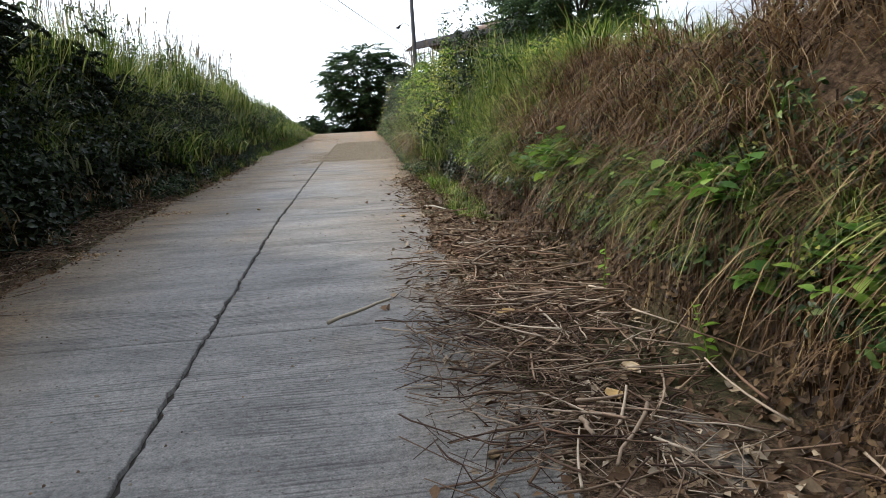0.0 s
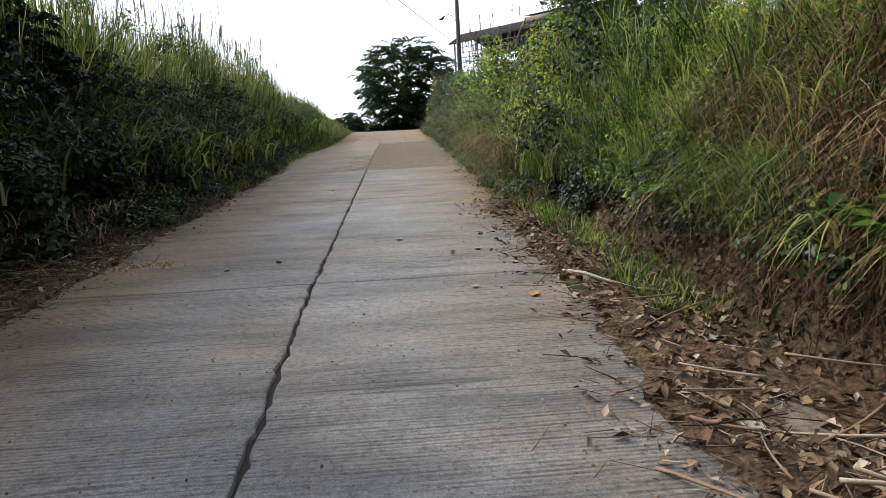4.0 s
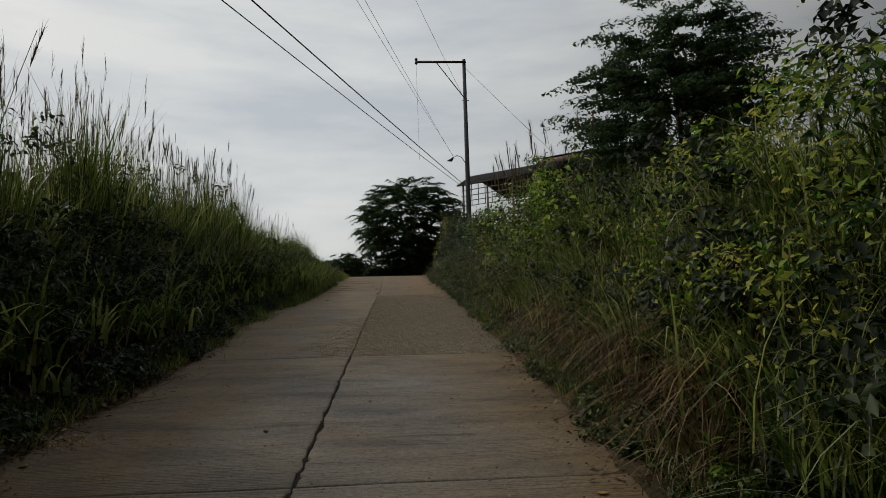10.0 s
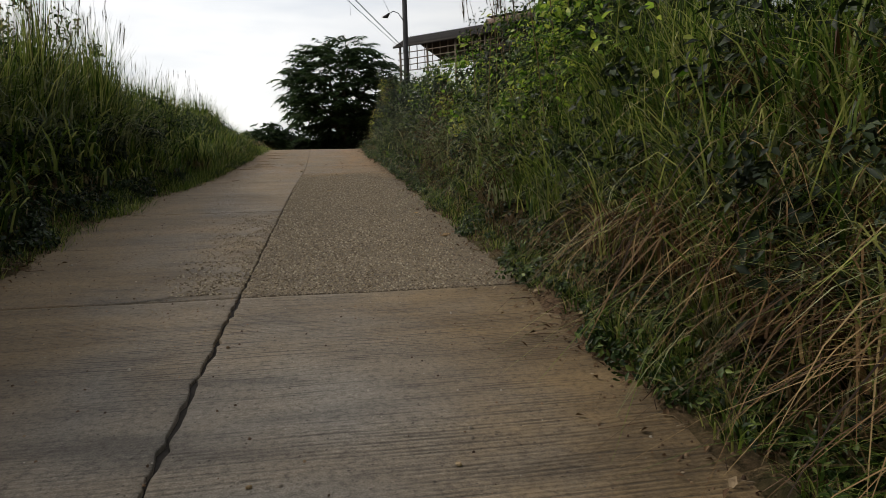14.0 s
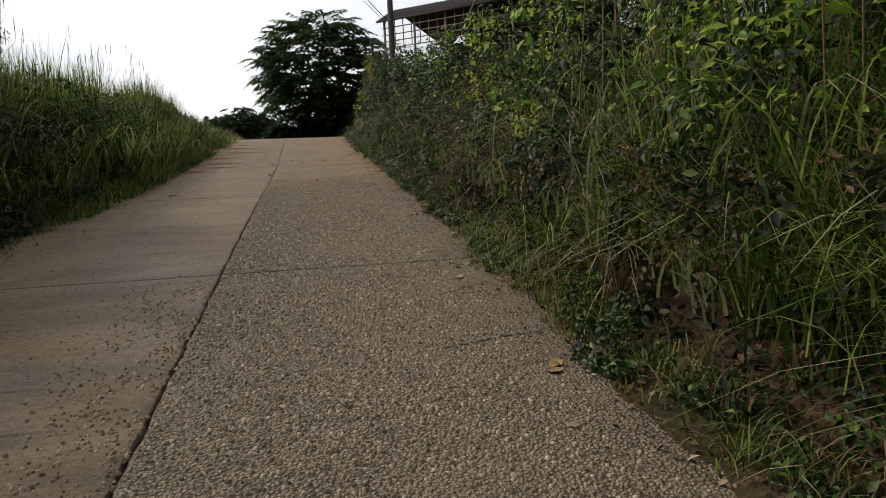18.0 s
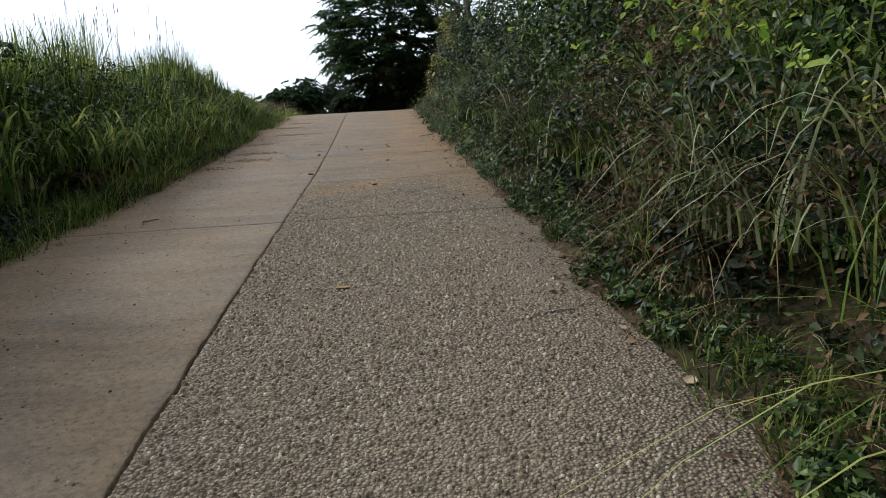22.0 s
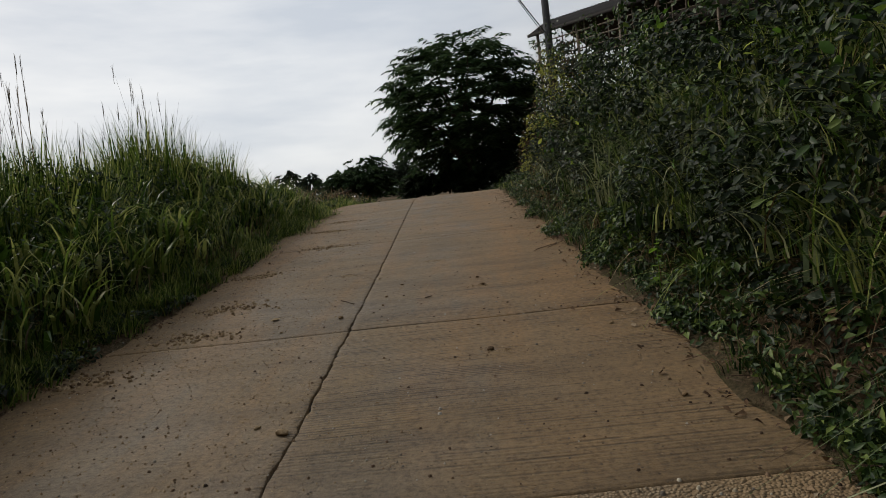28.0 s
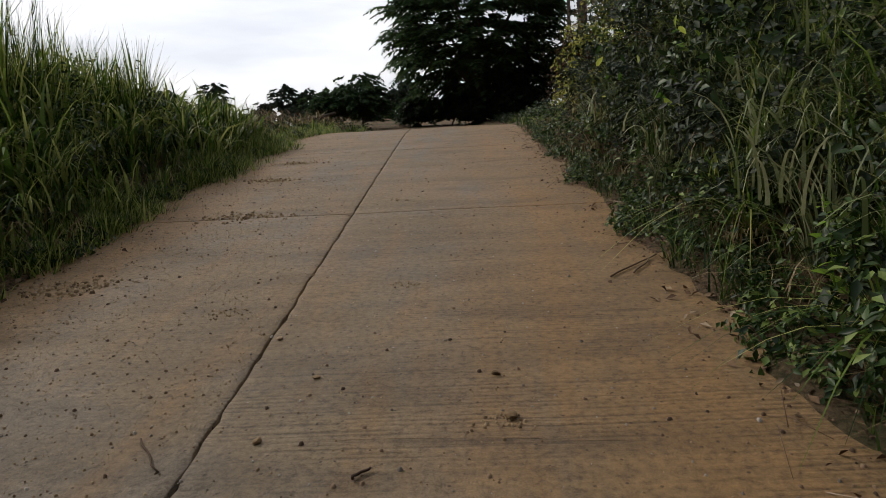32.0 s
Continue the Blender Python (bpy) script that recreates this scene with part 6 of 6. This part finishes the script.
for x, y, h, n, w in ((2.75, 11.9, 0.35, 110, 0.009), (2.85, 13.0, 0.4, 130, 0.009),
                      (2.8, 17.4, 1.1, 110, 0.018), (3.0, 19.2, 1.5, 120, 0.016), (2.9, 25.6, 1.5, 120, 0.017), (3.0, 26.6, 1.7, 130, 0.017), (3.0, 36.9, 1.2, 110, 0.022), (2.9, 38.6, 1.0, 110, 0.020), (3.0, 40.3, 1.2, 110, 0.02)):
    grass_tuft(x, y, h, n, w, M_GRASS, "arching green grass tuft rooted in the bank")
for x, y, h, n, w in ((3.1, 15.8, 1.6, 90, 0.016), (3.0, 20.6, 1.4, 90, 0.016), (2.9, 38.0, 0.9, 60, 0.014), (-3.2, 12.8, 0.6, 60, 0.01)):
    grass_tuft(x, y, h, n, w, M_DRY, "straw-coloured arching dry grass tuft on the bank")
for k in range(70):
    y = PLANT.uniform(12.5, 46)
    x = float(right_edge(y)) + PLANT.uniform(0.4, 1.2)
    grass_tuft(x, y, PLANT.uniform(0.9, 1.7), 70, PLANT.uniform(0.012, 0.019), M_DRY if k % 6 == 0 else (M_BLADE_SHEEN if k % 2 else M_GRASS), "tall tuft of arching reed grass on the bank")
for k in range(36):
    y = PLANT.uniform(24, 48)
    x = float(left_edge(y)) - PLANT.uniform(0.2, 1.1)
    grass_tuft(x, y, PLANT.uniform(0.4, 0.9), 60, PLANT.uniform(0.010, 0.018), M_GRASS, "green grass tuft on the low bank")
for x, y, yaw, s in ((1.55, 11.6, 20, 0.11), (1.35, 10.2, 70, 0.09), (2.05, 11.3, 130, 0.12), (2.55, 8.6, 200, 0.13), (0.75, 12.3, 15, 0.10), (2.25, 7.6, 300, 0.16), (2.45, 7.1, 80, 0.14)):
    me = tri_mesh("dead_leaf", *curled_leaf(s, int(x * 100)), M_PALELEAF)
    tagged(part("dead_leaf", me, m=pose(x, y, float(lie(x, y)) + 0.004, slope, 0, 0) @ pose(0, 0, 0, 0, 0, yaw)), "pale bleached dead leaf lying on the concrete", "leaf", "fallen leaves")
branch_p = [(2.12, 10.35, 0.02), (2.25, 10.15, 0.03), (2.38, 9.95, 0.03), (2.52, 9.75, 0.03), (2.7, 9.6, 0.05)]
bv, bf = tube_vf([(x, y, float(lie(x, y)) + h) for x, y, h in branch_p], [0.018, 0.017, 0.012, 0.008, 0.005], 8)
tagged(part("broken_branch", tri_mesh("broken_branch", bv, bf, M_CANE, True)), "pale barkless broken branch lying in the roadside litter", "branch")
# reeds that stand out against the sky
REED_STALK, REED_HEAD = [], []
for k in range(6):
    s = np.linspace(0, 1, 6)
    bow = np.stack([0.25 * PLANT.uniform(0.3, 1) * s**2, 0.04 * np.sin(3 * s), 2.3 * s - 0.05], -1)
    REED_STALK.append(tri_mesh("stalk", *tube_vf(bow, np.linspace(0.007, 0.003, 6), 4), M_DRY))
    n = 46
    q = PLANT.uniform(0, 1, n)
    at = bow[-1] + np.stack([0.05 * q, 0 * q, -0.36 * (1 - q)], -1)
    REED_HEAD.append(tri_mesh("plume", *blades_vf(at, PLANT.uniform(0, 2 * np.pi, n), PLANT.uniform(0.08, 0.2, n), PLANT.uniform(0.1, 0.5, n), np.full(n, 0.009), 2, 0.3), M_PLUME))
for k in range(64):
    y = PLANT.uniform(13, 33)
    x = PLANT.uniform(-5.2, -4.2)
    h = (float(left_top(y)) + PLANT.uniform(0.1, 0.8) - float(gz(x, y) - zr(y))) / 2.3
    root = tagged(new("reed"), "tall thin reed with a feathery seed head", "reed", "reeds on the bank")
    root.matrix_basis = pose(x, y, float(gz(x, y))) @ pose(0, 0, 0, PLANT.normal(0, 3), PLANT.normal(0, 3), PLANT.uniform(0, 360)) @ Matrix.Scale(h, 4)
    part("stalk", REED_STALK[k % 6], root)
    part("plume", REED_HEAD[k % 6], root)
for k in range(26):
    y = PLANT.uniform(21.5, 28)
    x = PLANT.uniform(3.3, 4.3)
    h = (PLANT.uniform(3.1, 4.2) - float(gz(x, y) - zr(y))) / 2.3
    root = tagged(new("reed"), "tall thin reed standing out of the leafy bank", "reed", "reeds on the leafy bank")
    root.matrix_basis = pose(x, y, float(gz(x, y))) @ pose(0, 0, 0, PLANT.normal(0, 5), PLANT.normal(0, 5), PLANT.uniform(0, 360)) @ Matrix.Scale(h, 4)
    part("stalk", REED_STALK[k % 6], root)
    part("plume", REED_HEAD[k % 6], root)
scrap_v, scrap_f = curled_leaf(0.35, 77)
tagged(part("plastic_scrap", tri_mesh("plastic_scrap", scrap_v, scrap_f, M_SCRAP), m=pose(-3.6, 54.0, float(gz(-3.6, 54)) + 0.2, 30, 20, 40)), "crumpled white plastic scrap in the roadside weeds", "litter")
# dark filler down in the lengthwise joint
jy = np.linspace(-15.5, 68, 500)
jv = np.concatenate([np.stack([bend(jy) + joint_x(jy) + s * 0.05, jy, zr(jy) - 0.028 + LIT.normal(0, 0.003, 500)], -1) for s in (-1, 1)])
k = np.arange(499)
part("joint_filler", tri_mesh("joint_filler", jv, np.stack([k, k + 500, k + 501, k + 1], -1), M_JOINT), road, "dark dirt in the lengthwise joint")
for k in range(-2, 13):
    cx = np.linspace(LEFT, RIGHT, 60)
    cv = np.concatenate([np.stack([cx + bend(k * S), np.full(60, k * S + d), np.full(60, zr(k * S) - (0.010 if 4 < k < 7 else 0.022)) + LIT.normal(0, 0.002, 60)], -1) for d in (-0.03, 0.03)])
    c = np.arange(59)
    part("joint_filler", tri_mesh("joint_filler", cv, np.stack([c, c + 1, c + 61, c + 60], -1), M_JOINT), road)
for x0, y0, x1, y1 in ((1.55, 24.2, 2.5, 24.5), (1.7, 25.3, 2.42, 25.75), (1.75, 28.6, 2.4, 28.9), (0.9, 33.1, 2.3, 33.25), (-1.3, 21.2, -0.2, 21.45)):
    q = np.linspace(0, 1, 26)
    px, py = x0 + (x1 - x0) * q, y0 + (y1 - y0) * q + np.cumsum(LIT.normal(0, 0.012, 26))
    half = 0.007 * np.sin(np.pi * q) * LIT.uniform(0.5, 1.4, 26) + 0.001
    cv = np.concatenate([np.stack([px, py + d * half, zr(py) + wob(px, py, 1.9, 0.004) + 0.006], -1) for d in (-1, 1)])
    c = np.arange(25)
    part("crack", tri_mesh("crack", cv, np.stack([c, c + 1, c + 27, c + 26], -1), M_JOINT), road, "ragged crack filled with dirt")
